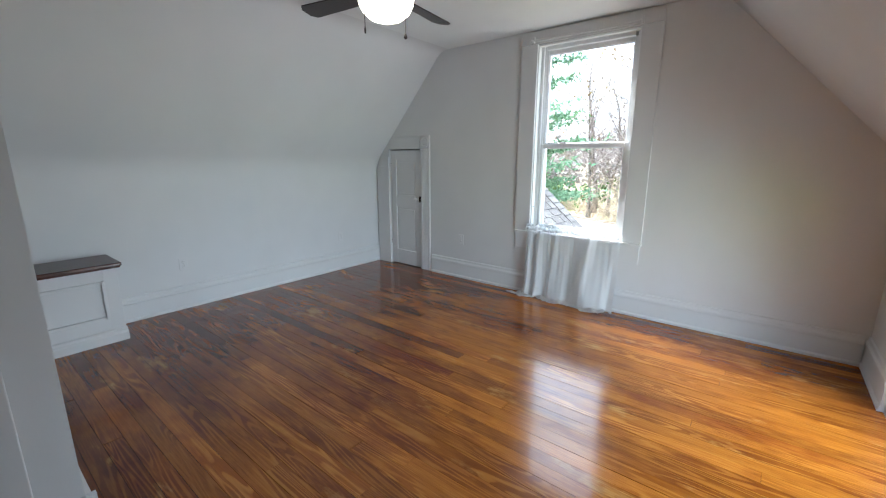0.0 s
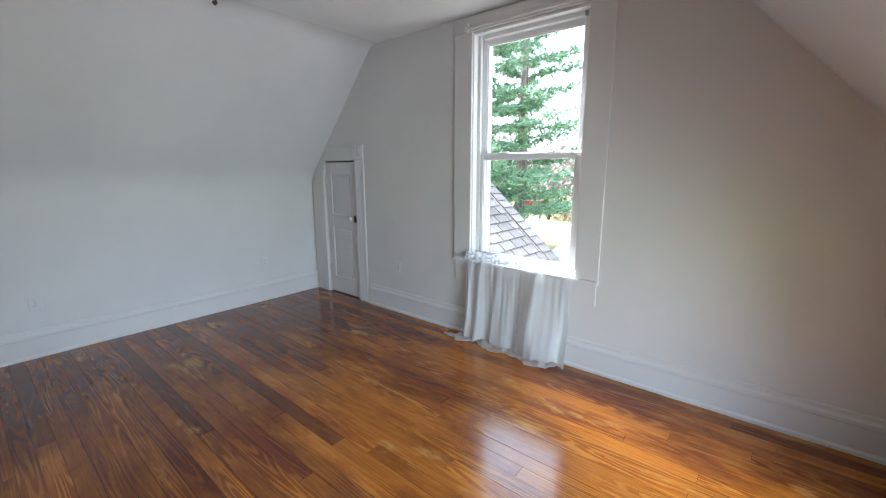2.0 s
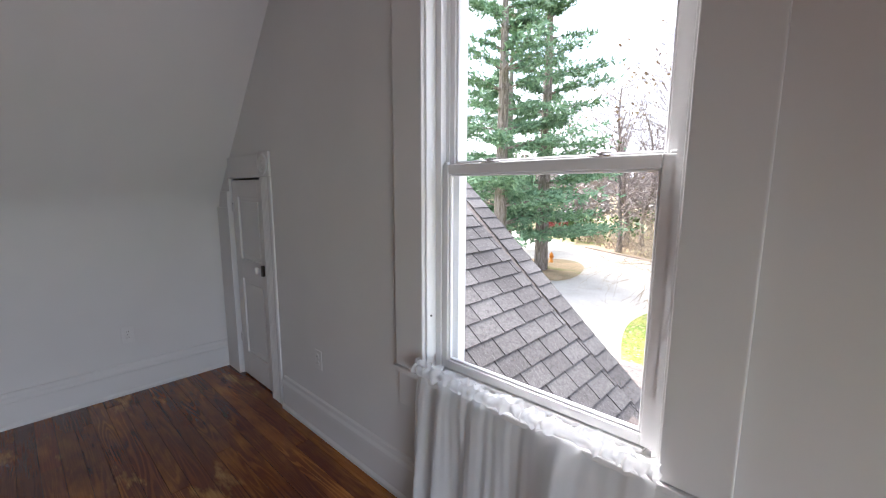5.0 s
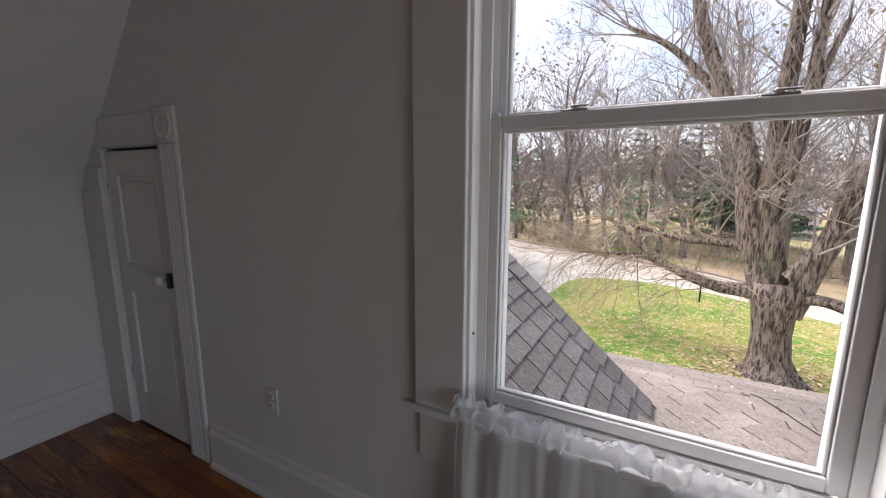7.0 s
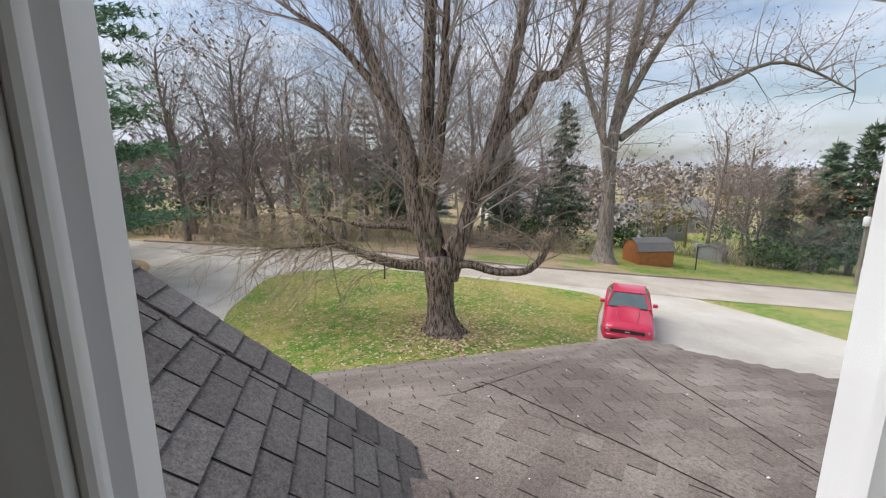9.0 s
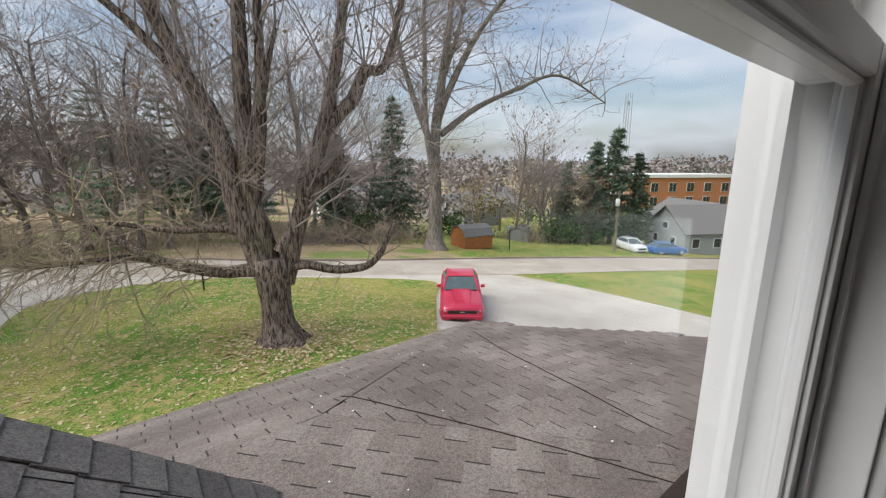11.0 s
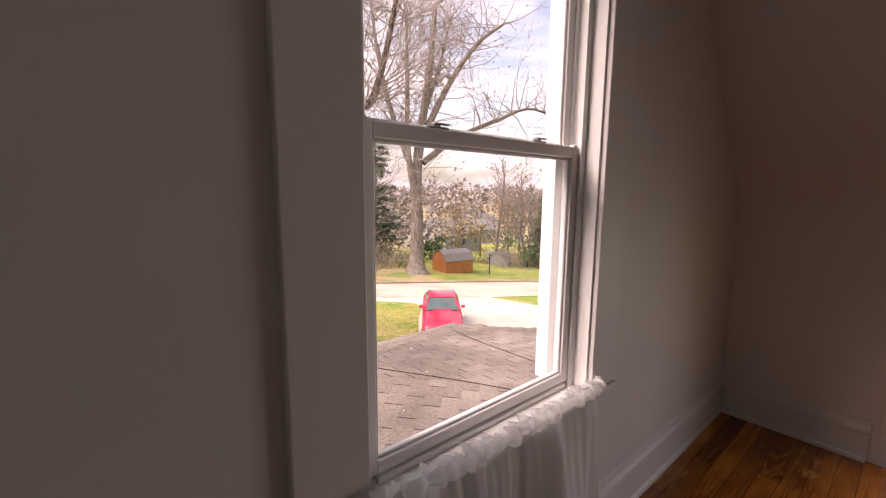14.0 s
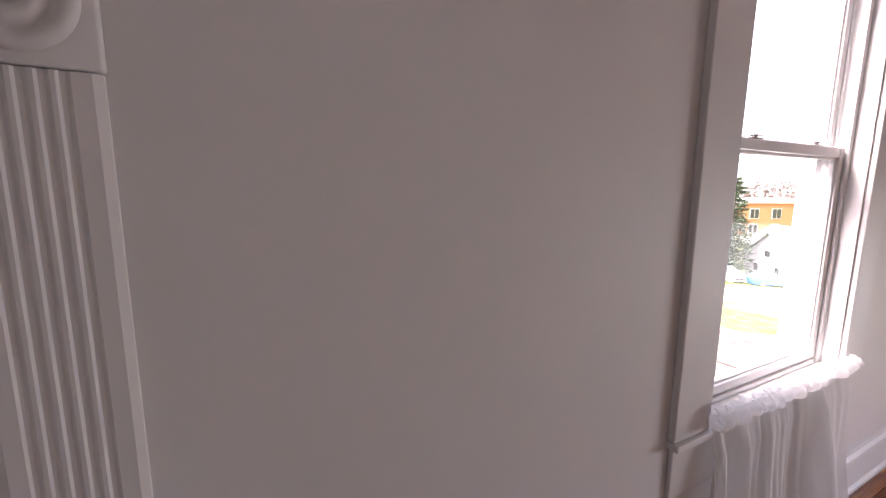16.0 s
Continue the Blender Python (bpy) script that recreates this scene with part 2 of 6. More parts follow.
def litter_material():
    k = Mat("leaf_litter_with_green_patches", 0.95, 0, 0.2)
    p = k.world_co()
    c = k.mix(k.ramp(k.noise(0.5, 5, p), (0.35, 0), (0.65, 1)), (0.36, 0.26, 0.165), (0.25, 0.20, 0.115))
    c = k.mix(k.ramp(k.noise(0.16, 5, k.mapped((1, 2.2, 1), p), 0.6), (0.53, 0), (0.62, 0.85)), c, (0.13, 0.20, 0.04))
    speck = k.ramp(k.noise(9, 5, p, 0.8), (0.3, 0.6), (0.7, 1.35))
    k.colour(k.mix(1.0, c, speck, "MULTIPLY")).bump(k.noise(9, 3, p, 0.8), 0.5, 0.02)
    return k.m


M_LITTER = litter_material()


def bark_material(name, a, b, scale=1.0):
    k = Mat(name, 0.95, 0, 0.15)
    p = k.mapped((9 * scale, 9 * scale, 1.5 * scale), k.world_co())
    n = k.noise(1.6, 7, p, 0.7, 0.8)
    moss = k.ramp(k.noise(1.1, 4, k.world_co()), (0.55, 0), (0.7, 0.45))
    c = k.mix(k.ramp(n, (0.42, 0), (0.58, 1)), a, b)
    k.colour(k.mix(moss, c, (0.085, 0.09, 0.04))).bump(n, 1.0, 0.06)
    return k.m


M_BARK = bark_material("furrowed_maple_bark", (0.040, 0.029, 0.024), (0.255, 0.200, 0.165))
M_BARK_GREY = bark_material("grey_bark", (0.12, 0.10, 0.085), (0.27, 0.235, 0.21), 0.6)
M_TWIG = flat("bare_twigs", (0.30, 0.25, 0.235), 0.95, 0, 0.4, 3, 0.1)
M_TWIG_PALE = flat("pale_drooping_twigs", (0.34, 0.27, 0.19), 0.95, 0, 0.4, 3, 0.1)
M_BRUSH = flat("brown_undergrowth", (0.34, 0.27, 0.205), 1.0, 0, 0.45, 1.2, 0.1)


def leaf_material(name, a, b):
    k = Mat(name, 0.8, 0, 0.2)
    k.colour(k.mix(k.island_random(), a, b))
    return k.m


M_NEEDLE = leaf_material("pine_needles", (0.075, 0.15, 0.085), (0.21, 0.32, 0.19))
M_NEEDLE_FAR = leaf_material("dark_conifer_needles", (0.060, 0.095, 0.066), (0.14, 0.185, 0.12))
M_LAWNLEAF = leaf_material("pale_fallen_leaves", (0.27, 0.19, 0.09), (0.52, 0.43, 0.28))
M_FELT_SHADE = flat("dark_felt_and_edge_shade", (0.022, 0.019, 0.018), 0.95, 0, 0.3, 8)
M_LEAF = leaf_material("dry_leaves", (0.17, 0.10, 0.045), (0.30, 0.22, 0.11))
M_IVY = leaf_material("evergreen_shrub_leaves", (0.03, 0.07, 0.02), (0.09, 0.14, 0.05))


# ---------------------------------------------------------------- mesh helpers
def box(bm, x0, x1, y0, y1, z0, z1, bev=0.0, seg=2):
    vs = [bm.verts.new((x, y, z)) for z in (z0, z1) for y in (y0, y1) for x in (x0, x1)]
    fs = [bm.faces.new([vs[i] for i in f]) for f in ((0, 2, 3, 1), (4, 5, 7, 6), (0, 1, 5, 4), (2, 6, 7, 3), (0, 4, 6, 2), (1, 3, 7, 5))]
    if bev > 0:
        es = list({e for f in fs for e in f.edges})
        bmesh.ops.bevel(bm, geom=es, offset=bev, segments=seg, profile=0.5, affect="EDGES")
    return vs


def extrude_profile(bm, prof, axis, a, b, closed=True):
    """A profile of (u, v) carried along an axis from a to b. axis x: (u, v) = (y, z); axis y: (x, z); axis z: (x, y)."""
    def at(u, v, w):
        return {"x": (w, u, v), "y": (u, w, v), "z": (u, v, w)}[axis]
    r0 = [bm.verts.new(at(u, v, a)) for u, v in prof]
    r1 = [bm.verts.new(at(u, v, b)) for u, v in prof]
    n = len(prof)
    for i in range(n if closed else n - 1):
        j = (i + 1) % n
        bm.faces.new((r0[i], r0[j], r1[j], r1[i]))
    if closed:
        bm.faces.new(r0[::-1])
        bm.faces.new(r1)
    bmesh.ops.recalc_face_normals(bm, faces=bm.faces)


def lathe(bm, prof, n=24, m=None):
    """A profile of (radius, z) turned round z."""
    rings = []
    for r, z in prof:
        rings.append([bm.verts.new((r * math.cos(2 * math.pi * i / n), r * math.sin(2 * math.pi * i / n), z)) for i in range(n)])
    for a, b in zip(rings, rings[1:]):
        for i in range(n):
            j = (i + 1) % n
            bm.faces.new((a[i], a[j], b[j], b[i]))
    bm.faces.new(rings[0][::-1])
    bm.faces.new(rings[-1])
    vs = [v for r in rings for v in r]
    if m is not None:
        bmesh.ops.transform(bm, matrix=m, verts=vs)
    bmesh.ops.recalc_face_normals(bm, faces=bm.faces)
    return vs


def tube(bm, pts, radii, n=8, cap=True):
    """A round bar through pts."""
    pts = [Vector(p) for p in pts]
    rings = []
    for i, p in enumerate(pts):
        d = (pts[min(i + 1, len(pts) - 1)] - pts[max(i - 1, 0)]).normalized()
        s = d.orthogonal().normalized() if i == 0 else (s - d * s.dot(d)).normalized()
        t = d.cross(s)
        r = radii[i] if isinstance(radii, (list, tuple)) else radii
        rings.append([bm.verts.new(p + (s * math.cos(2 * math.pi * k / n) + t * math.sin(2 * math.pi * k / n)) * r) for k in range(n)])
    for a, b in zip(rings, rings[1:]):
        for k in range(n):
            j = (k + 1) % n
            bm.faces.new((a[k], a[j], b[j], b[k]))
    if cap:
        bm.faces.new(rings[0][::-1])
        bm.faces.new(rings[-1])


def mesh_of(bm, name, mat, smooth=False):
    me = bpy.data.meshes.new(name)
    bm.to_mesh(me)
    bm.free()
    me.materials.append(mat)
    if smooth:
        for p in me.polygons:
            p.use_smooth = True
    return me


def part(name, bm, mat, parent=None, label="", smooth=False):
    ob = new(name, mesh_of(bm, name, mat, smooth))
    if parent is not None:
        ob.parent = parent
    if label:
        ob["label"] = label
    return ob


def empty(name, loc=(0, 0, 0), rz=0):
    ob = new(name)
    ob.empty_display_size = 0.1
    ob.matrix_world = pose(*loc, 0, 0, rz)
    return ob


def boxes(name, mat, parent, *specs, bev=0.0, label="", smooth=False):
    bm = bmesh.new()
    for s in specs:
        box(bm, *s, bev=bev)
    return part(name, bm, mat, parent, label, smooth)


def structure(name, bm, mat, label, category, smooth=False):
    return tagged(part(name, bm, mat, None, "", smooth), label, category, kind="structure")


# ---------------------------------------------------------------- the room: walls, slopes, ceiling
YW, XL, XR, YB = 3.87, -4.2, 0.69, -1.7
KNEE, CEIL = 1.34, 2.58
WIN = (-1.885, -0.965, 0.675, 2.45)
DOOR = (-3.95, -3.395, 0.0, 1.515)

bm = bmesh.new()
for s in ((-4.5, DOOR[0], YW, YW + 0.16, -0.3, 2.9), (DOOR[0], DOOR[1], YW, YW + 0.16, DOOR[3], 2.9),
          (DOOR[1], WIN[0], YW, YW + 0.16, -0.3, 2.9), (WIN[0], WIN[1], YW, YW + 0.16, -0.3, WIN[2]),
          (WIN[0], WIN[1], YW, YW + 0.16, WIN[3], 2.9), (WIN[1], 2.0, YW, YW + 0.16, -0.3, 2.9),
          (DOOR[0] - 0.1, DOOR[1] + 0.1, YW + 0.5, YW + 0.55, -0.1, 1.7), (DOOR[0] - 0.1, DOOR[0] - 0.04, YW + 0.16, YW + 0.5, -0.1, 1.7), (DOOR[1] + 0.04, DOOR[1] + 0.1, YW + 0.16, YW + 0.5, -0.1, 1.7), (DOOR[0] - 0.1, DOOR[1] + 0.1, YW + 0.16, YW + 0.55, 1.7, 1.76)):
    box(bm, *s)
structure("wall_north", bm, M_WALL, "off-white plastered gable wall with a tall window and a low closet door", "wall")


def slope_profile(side):
    """Knee wall, soft bend, slope, soft bend, given outwards; side -1 west, 1 east."""
    x0 = XL if side < 0 else XR
    dx = (CEIL - KNEE) / 1.098
    k0, k1 = Vector((x0, KNEE)), Vector((x0 - side * dx, CEIL))
    d = (k1 - k0).normalized()
    pts = [Vector((x0, 0.0)), Vector((x0, KNEE - 0.16)), Vector((x0, KNEE - 0.14))]
    for i in range(1, 7):
        t = i / 7
        a, b, c = Vector((x0, KNEE - 0.14)), k0, k0 + d * 0.14
        pts.append(a * (1 - t) ** 2 + b * 2 * t * (1 - t) + c * t * t)
    pts += [k0 + d * 0.14, k0 + d * 0.16, k1 - d * 0.12, k1 - d * 0.10]
    for i in range(1, 7):
        t = i / 7
        a, b, c = k1 - d * 0.10, k1, k1 + Vector((-side * 0.10, 0))
        pts.append(a * (1 - t) ** 2 + b * 2 * t * (1 - t) + c * t * t)
    pts.append(k1 + Vector((-side * 0.10, 0)))
    return [tuple(p) for p in pts]


def slope_wall(name, side, spans, label):
    prof = slope_profile(side)
    outer = [(x + side * 0.14, z + (0.14 if z > KNEE else 0)) for x, z in prof]
    bm = bmesh.new()
    for a, b in spans:
        extrude_profile(bm, prof + outer[::-1], "y", a, b)
    for e in bm.edges:
        e.smooth = len(e.link_faces) == 2 and e.calc_face_angle() < radians(25)
    ob = structure(name, bm, M_WALL, label, "wall", True)
    return ob


DY0, DY1, DZ, DR, DX = 1.50, 3.10, 1.12, 0.12, 0.46   # the low dormer in the east knee wall
slope_wall("wall_west", -1, ((YB, YW),), "off-white knee wall bending into the sloped attic ceiling")
slope_wall("wall_east", 1, ((YB, DY0 - DR), (DY1 + DR, YW)), "off-white knee wall bending into the sloped attic ceiling")
dx = (CEIL - KNEE) / 1.098
cx0, cx1 = XL + dx + 0.10, XR - dx - 0.10
bm = bmesh.new()
prof = slope_profile(1)
up = [(XR, DZ)] + [p for p in prof if p[1] > DZ]
extrude_profile(bm, up + [(x + 0.14, z + (0.14 if z > KNEE else 0)) for x, z in up[::-1]], "y", DY0 - DR, DY1 + DR)
box(bm, XR + 0.14, XR + DX + 0.08, DY0 - DR, DY1 + DR, DZ, DZ + 0.1)
box(bm, XR + DX - 0.03, XR + DX + 0.08, DY0, DY1, -0.02, 0.13)
for y0, sy in ((DY0, -1), (DY1, 1)):
    arc = [(XR + DR - DR * math.cos(radians(a)), y0 + sy * (DR - DR * math.sin(radians(a)))) for a in range(0, 91, 15)]
    extrude_profile(bm, arc + [(XR + DX + 0.08, y0), (XR + DX + 0.08, y0 + sy * DR)], "z", -0.02, DZ)
structure("wall_east_dormer", bm, M_WALL, "off-white plastered reveals with rounded corners round the low east window", "wall")
bm = bmesh.new()
box(bm, XR, XR + DX, DY0, DY1, -0.019, -0.001)
structure("floor_dormer", bm, M_FLOOR, "varnished pine floor running into the low window recess", "floor")
wx = XR + DX
window_2 = boxes("window_2", M_TRIM, None, (wx, wx + 0.05, DY0, DY0 + 0.05, 0.13, DZ), (wx, wx + 0.05, DY1 - 0.05, DY1, 0.13, DZ), (wx, wx + 0.05, DY0 + 0.05, DY1 - 0.05, 0.13, 0.18),
                 (wx, wx + 0.05, DY0 + 0.05, DY1 - 0.05, DZ - 0.05, DZ), (wx + 0.005, wx + 0.045, 2.28, 2.32, 0.18, DZ - 0.05))
tagged(window_2, "low white-framed window in the knee wall", "window", kind="structure")
bm = bmesh.new()
box(bm, cx0, cx1, YB, YW, CEIL, CEIL + 0.1)
structure("ceiling", bm, M_CEIL, "flat white attic ceiling between the slopes", "ceiling")
bm = bmesh.new()
box(bm, -4.5, 2.0, YB - 0.14, YB, -0.3, 2.9)
structure("wall_south", bm, M_WALL, "plain off-white back wall", "wall")

# stair enclosure beside the start of the walk
XE, YE = -1.74, 0.205
bm = bmesh.new()
box(bm, XL - 0.1, XE, YB, YE, -0.02, 2.9)
structure("wall_enclosure", bm, M_WALL, "off-white partition corner of the stair enclosure", "wall")


# ---------------------------------------------------------------- baseboards
def base_profile(flip):
    p = [(0, 0), (0.030, 0), (0.030, 0.018), (0.020, 0.03), (0.019, 0.155), (0.026, 0.162), (0.024, 0.18), (0.014, 0.195), (0.010, 0.215), (0, 0.222)]
    return [(flip * u, v) for u, v in p]


def baseboard(name, axis, w, flip, a, b, label="white-painted moulded wooden baseboard along the wall"):
    bm = bmesh.new()
    extrude_profile(bm, [(w + u, v) for u, v in base_profile(flip)], axis, a, b)
    return structure(name, bm, M_TRIM, label, "baseboard")


baseboard("baseboard_north", "x", YW, -1, -3.21, XR - 0.03)
baseboard("baseboard_west", "y", XL, 1, 0.86, YW)
baseboard("baseboard_east", "y", XR, -1, YB, DY0 - DR + 0.02)
baseboard("baseboard_east_corner", "y", XR, -1, DY1 + DR - 0.02, YW)
baseboard("baseboard_enclosure_north", "x", YE, 1, -3.80, XE + 0.03)
baseboard("baseboard_enclosure_east", "y", XE, 1, 0.10, YE + 0.03)
boxes_trim = boxes("trim_enclosure_door", M_TRIM, None, (XE, XE + 0.022, -0.02, 0.085, 0, 2.1), bev=0.004)
tagged(boxes_trim, "white-painted door casing on the stair enclosure", "trim", kind="structure")


# ---------------------------------------------------------------- window in the gable wall
def make_window():
    w = empty("window_1", (0, 0, 0))
    tagged(w, "white double-hung vinyl window with closed sashes and flat wooden casing", "window", kind="structure")
    x0, x1, z0, z1 = WIN
    ox0, ox1 = -2.05, -0.805
    cy = YW - 0.022
    boxes("casing_board", M_TRIM, w, (ox0, x0 + 0.004, cy, YW, 0.668, 2.455), bev=0.004)
    boxes("casing_board", M_TRIM, w, (x1 - 0.004, ox1, cy, YW, 0.668, 2.455), bev=0.004)
    boxes("head_casing", M_TRIM, w, (ox0, ox1, cy - 0.002, YW, 2.457, 2.562), bev=0.004)
    boxes("window_stool", M_TRIM, w, (ox0 - 0.003, ox1 + 0.003, YW - 0.036, YW, 0.645, 0.667), (x0 + 0.003, x1 - 0.003, YW - 0.002, YW + 0.07, 0.642, 0.672), bev=0.004)
    boxes("apron", M_TRIM, w, (ox0 + 0.01, ox1 - 0.01, YW - 0.014, YW, 0.478, 0.643), bev=0.004)
    # jamb liners and frame
    j = YW - 0.003
    boxes("jamb", M_JAMB, w, (x0, x0 + 0.014, j, YW + 0.066, z0, z1), bev=0.002)
    boxes("jamb", M_JAMB, w, (x1 - 0.014, x1, j, YW + 0.066, z0, z1), bev=0.002)
    boxes("head_jamb", M_JAMB, w, (x0 + 0.014, x1 - 0.014, j, YW + 0.066, z1 - 0.014, z1), bev=0.002)
    for sx, a in ((1, x0), (-1, x1)):
        bm = bmesh.new()
        prof = [(a, YW + 0.050), (a + sx * 0.042, YW + 0.050), (a + sx * 0.042, YW + 0.058), (a + sx * 0.030, YW + 0.060), (a + sx * 0.030, YW + 0.092),
                (a + sx * 0.046, YW + 0.094), (a + sx * 0.046, YW + 0.100), (a + sx * 0.030, YW + 0.102), (a + sx * 0.030, YW + 0.130),
                (a + sx * 0.066, YW + 0.134), (a + sx * 0.066, YW + 0.148), (a + sx * 0.058, YW + 0.150), (a + sx * 0.058, YW + 0.19), (a, YW + 0.19)]
        extrude_profile(bm, prof, "z", z0, z1)
        part("frame_side", bm, M_VINYL, w)
    boxes("frame_head", M_VINYL, w, (x0 + 0.066, x1 - 0.066, YW + 0.05, YW + 0.19, z1 - 0.045, z1), bev=0.003)
    boxes("frame_sill", M_VINYL, w, (x0 + 0.066, x1 - 0.066, YW + 0.05, YW + 0.145, z0, z0 + 0.016), bev=0.003)

    def sash(y, za, zb, top, bot, name):
        s = boxes(name, M_VINYL, w, (-1.846, -1.815, y, y + 0.034, za, zb), (-1.043, -1.004, y, y + 0.034, za, zb),
                  (-1.815, -1.043, y, y + 0.034, zb - top, zb), (-1.815, -1.043, y, y + 0.034, za, za + bot), bev=0.004)
        bm = bmesh.new()
        t, g = 0.009, (-1.815, -1.043, za + bot, zb - top)
        for b in ((g[0], g[0] + t, g[2], g[3]), (g[1] - t, g[1], g[2], g[3]), (g[0] + t, g[1] - t, g[2], g[2] + t), (g[0] + t, g[1] - t, g[3] - t, g[3])):
            box(bm, b[0], b[1], y + 0.008, y + 0.026, b[2], b[3], 0.003, 1)
        part("glazing_bead", bm, M_VINYL, s)
        bm = bmesh.new()
        vs = [bm.verts.new(c) for c in ((g[0], y + 0.017, g[2]), (g[1], y + 0.017, g[2]), (g[1], y + 0.017, g[3]), (g[0], y + 0.017, g[3]))]
        bm.faces.new(vs)
        p = part("pane", bm, M_GLASS, s)
        p.visible_shadow = False
        return s

    low = sash(YW + 0.060, 0.694, 1.541, 0.038, 0.036, "lower_sash")
    sash(YW + 0.098, 1.507, 2.412, 0.040, 0.038, "upper_sash")
    for cx in (-1.625, -1.215):
        bm = bmesh.new()
        box(bm, cx - 0.034, cx + 0.034, YW + 0.064, YW + 0.090, 1.541, 1.547, 0.002, 1)
        lathe(bm, [(0.013, 1.547), (0.013, 1.554), (0.009, 1.557)], 12, Matrix.Translation((cx, YW + 0.078, 0)))
        box(bm, cx - 0.008, cx + 0.040, YW + 0.066, YW + 0.076, 1.551, 1.557, 0.002, 1)
        part("sash_lock", bm, M_CHROME, low, "small metal sash lock")
    for cx in (-1.835, -1.016):
        bm = bmesh.new()
        box(bm, cx - 0.010, cx + 0.010, YW + 0.066, YW + 0.086, 1.541, 1.550, 0.002, 1)
        part("tilt_latch", bm, M_VINYL, low)
    bm = bmesh.new()
    lathe(bm, [(0.004, 0), (0.004, 0.004)], 8, Matrix.Translation((x0 + 0.014, YW + 0.02, 0.92)) @ pose(0, 0, 0, 0, 90, 0))
    part("nail_hole", bm, M_GAP, w)
    return w


make_window()


def make_rod():
    r = empty("curtain_rod", (-1.43, YW - 0.03, 2.482))
    bm = bmesh.new()
    tube(bm, [(-0.475, 0, 0.0), (0.46, 0, 0.0)], 0.011, 10)
    part("rod", bm, M_TRIM, r)
    for x in (-0.49, 0.465):
        bm = bmesh.new()
        box(bm, x - 0.012, x + 0.012, -0.012, 0.012, -0.022, 0.035, 0.004)
        part("bracket", bm, M_PLASTIC, r)
        bm = bmesh.new()
        lathe(bm, [(0.005, -0.016), (0.016, -0.008), (0.018, 0.004), (0.012, 0.015)], 12, Matrix.Translation((x - 0.014, -0.006, -0.002)) @ pose(0, 0, 0, 0, 90, 0))
        part("finial", bm, M_PLASTIC, r)
    return tagged(r, "white painted curtain rod on brackets above the window", "curtain rod")


make_rod()


def make_curtain():
    c = empty("curtain", (-1.43, YW - 0.06, 0.0))
    rnd = random.Random(4)
    nu, nv = 150, 46
    bm = bmesh.new()
    rows = []
    for j in range(nv + 1):
        v = j / nv
        row = []
        for i in range(nu + 1):
            u = i / nu
            q = u ** 0.62
            fold = noise.noise((q * 7.0, v * 0.5, 4.2)) * 1.5 + noise.noise((q * 15 + v * 0.8, v * 0.9, 1.7)) * 0.7 + noise.noise((q * 40, v * 0.6, 9.1)) * 0.30 * (1 - 0.8 * v)
            amp = 0.014 + 0.045 * min(1, v * 1.8)
            x = -0.462 + 0.925 * u + 0.012 * math.sin(u * 31) * v
            x += (-0.05 * (1 - u) ** 4 + 0.02 * u ** 3) * max(0, v - 0.7) * 2.2 + 0.02 * (1 - u) * v
            drop = min(1, v / 0.86)
            z = 0.685 - 0.680 * drop
            y = 0.026 - 0.02 * min(1, v * 8) - 0.05 * drop ** 2 + amp * fold - 0.025 * drop
            if v > 0.86:
                k = (v - 0.86) / 0.14
                out = 0.045 + 0.05 * math.sin(u * 3.1) + 0.02 * math.sin(u * 17)
                y -= k * out
                x += -0.16 * k * (1 - u) ** 3
                z = 0.005 + abs(noise.noise((u * 14, k * 2.5, 3.1))) * 0.07 * (1 - 0.6 * k) + 0.012 * k
            row.append(bm.verts.new((x, y, z)))
        rows.append(row)
    for a, b in zip(rows, rows[1:]):
        for i in range(nu):
            bm.faces.new((a[i], a[i + 1], b[i + 1], b[i]))
    part("curtain_panel", bm, M_CURTAIN, c, "sheer fabric hanging to the floor", True)
    # gathered rod pocket and ruffled header that lie on the stool
    bm = bmesh.new()
    rows = []
    nu, ring = 240, 14
    for i in range(nu + 1):
        u = i / nu
        x = -0.468 + 0.935 * u
        w = 0.0045 * math.sin(u * 150 + 3 * math.sin(u * 21)) + 0.010 * noise.noise((u * 20, 0, 7))
        row = []
        for k in range(ring):
            a = 2 * math.pi * k / ring
            r = 0.021 + w * (1 + 0.6 * math.sin(a * 2 + u * 40))
            row.append(bm.verts.new((x + 0.006 * math.sin(u * 90 + a), 0.012 + r * 1.15 * math.cos(a), 0.705 + r * math.sin(a) + 0.008 * noise.noise((u * 9, 5, 1)))))
        rows.append(row)
    for a, b in zip(rows, rows[1:]):
        for k in range(ring):
            m = (k + 1) % ring
            bm.faces.new((a[k], a[m], b[m], b[k]))
    part("rod_pocket", bm, M_CURTAIN, c, "gathered rod pocket resting on the stool", True)
    bm = bmesh.new()
    rows = []
    for j in range(7):
        v = j / 6
        row = []
        for i in range(nu + 1):
            u = i / nu
            f = math.sin(u * 165 + 4 * math.sin(u * 17)) + 0.7 * math.sin(u * 83 + 1)
            x = -0.468 + 0.935 * u + 0.006 * math.sin(u * 60) * v
            row.append(bm.verts.new((x, 0.010 + 0.013 * f * v + 0.012 * noise.noise((u * 8, v, 2)), 0.722 + v * (0.024 + 0.016 * noise.noise((u * 16, 3, v * 0.5))))))
        rows.append(row)
    for a, b in zip(rows, rows[1:]):
        for i in range(nu):
            bm.faces.new((a[i], a[i + 1], b[i + 1], b[i]))
    part("ruffle", bm, M_CURTAIN, c, "frilled fabric edge", True)
    return tagged(c, "sheer white gathered curtain bunched on the sill, pooling on the floor", "curtain")


make_curtain()


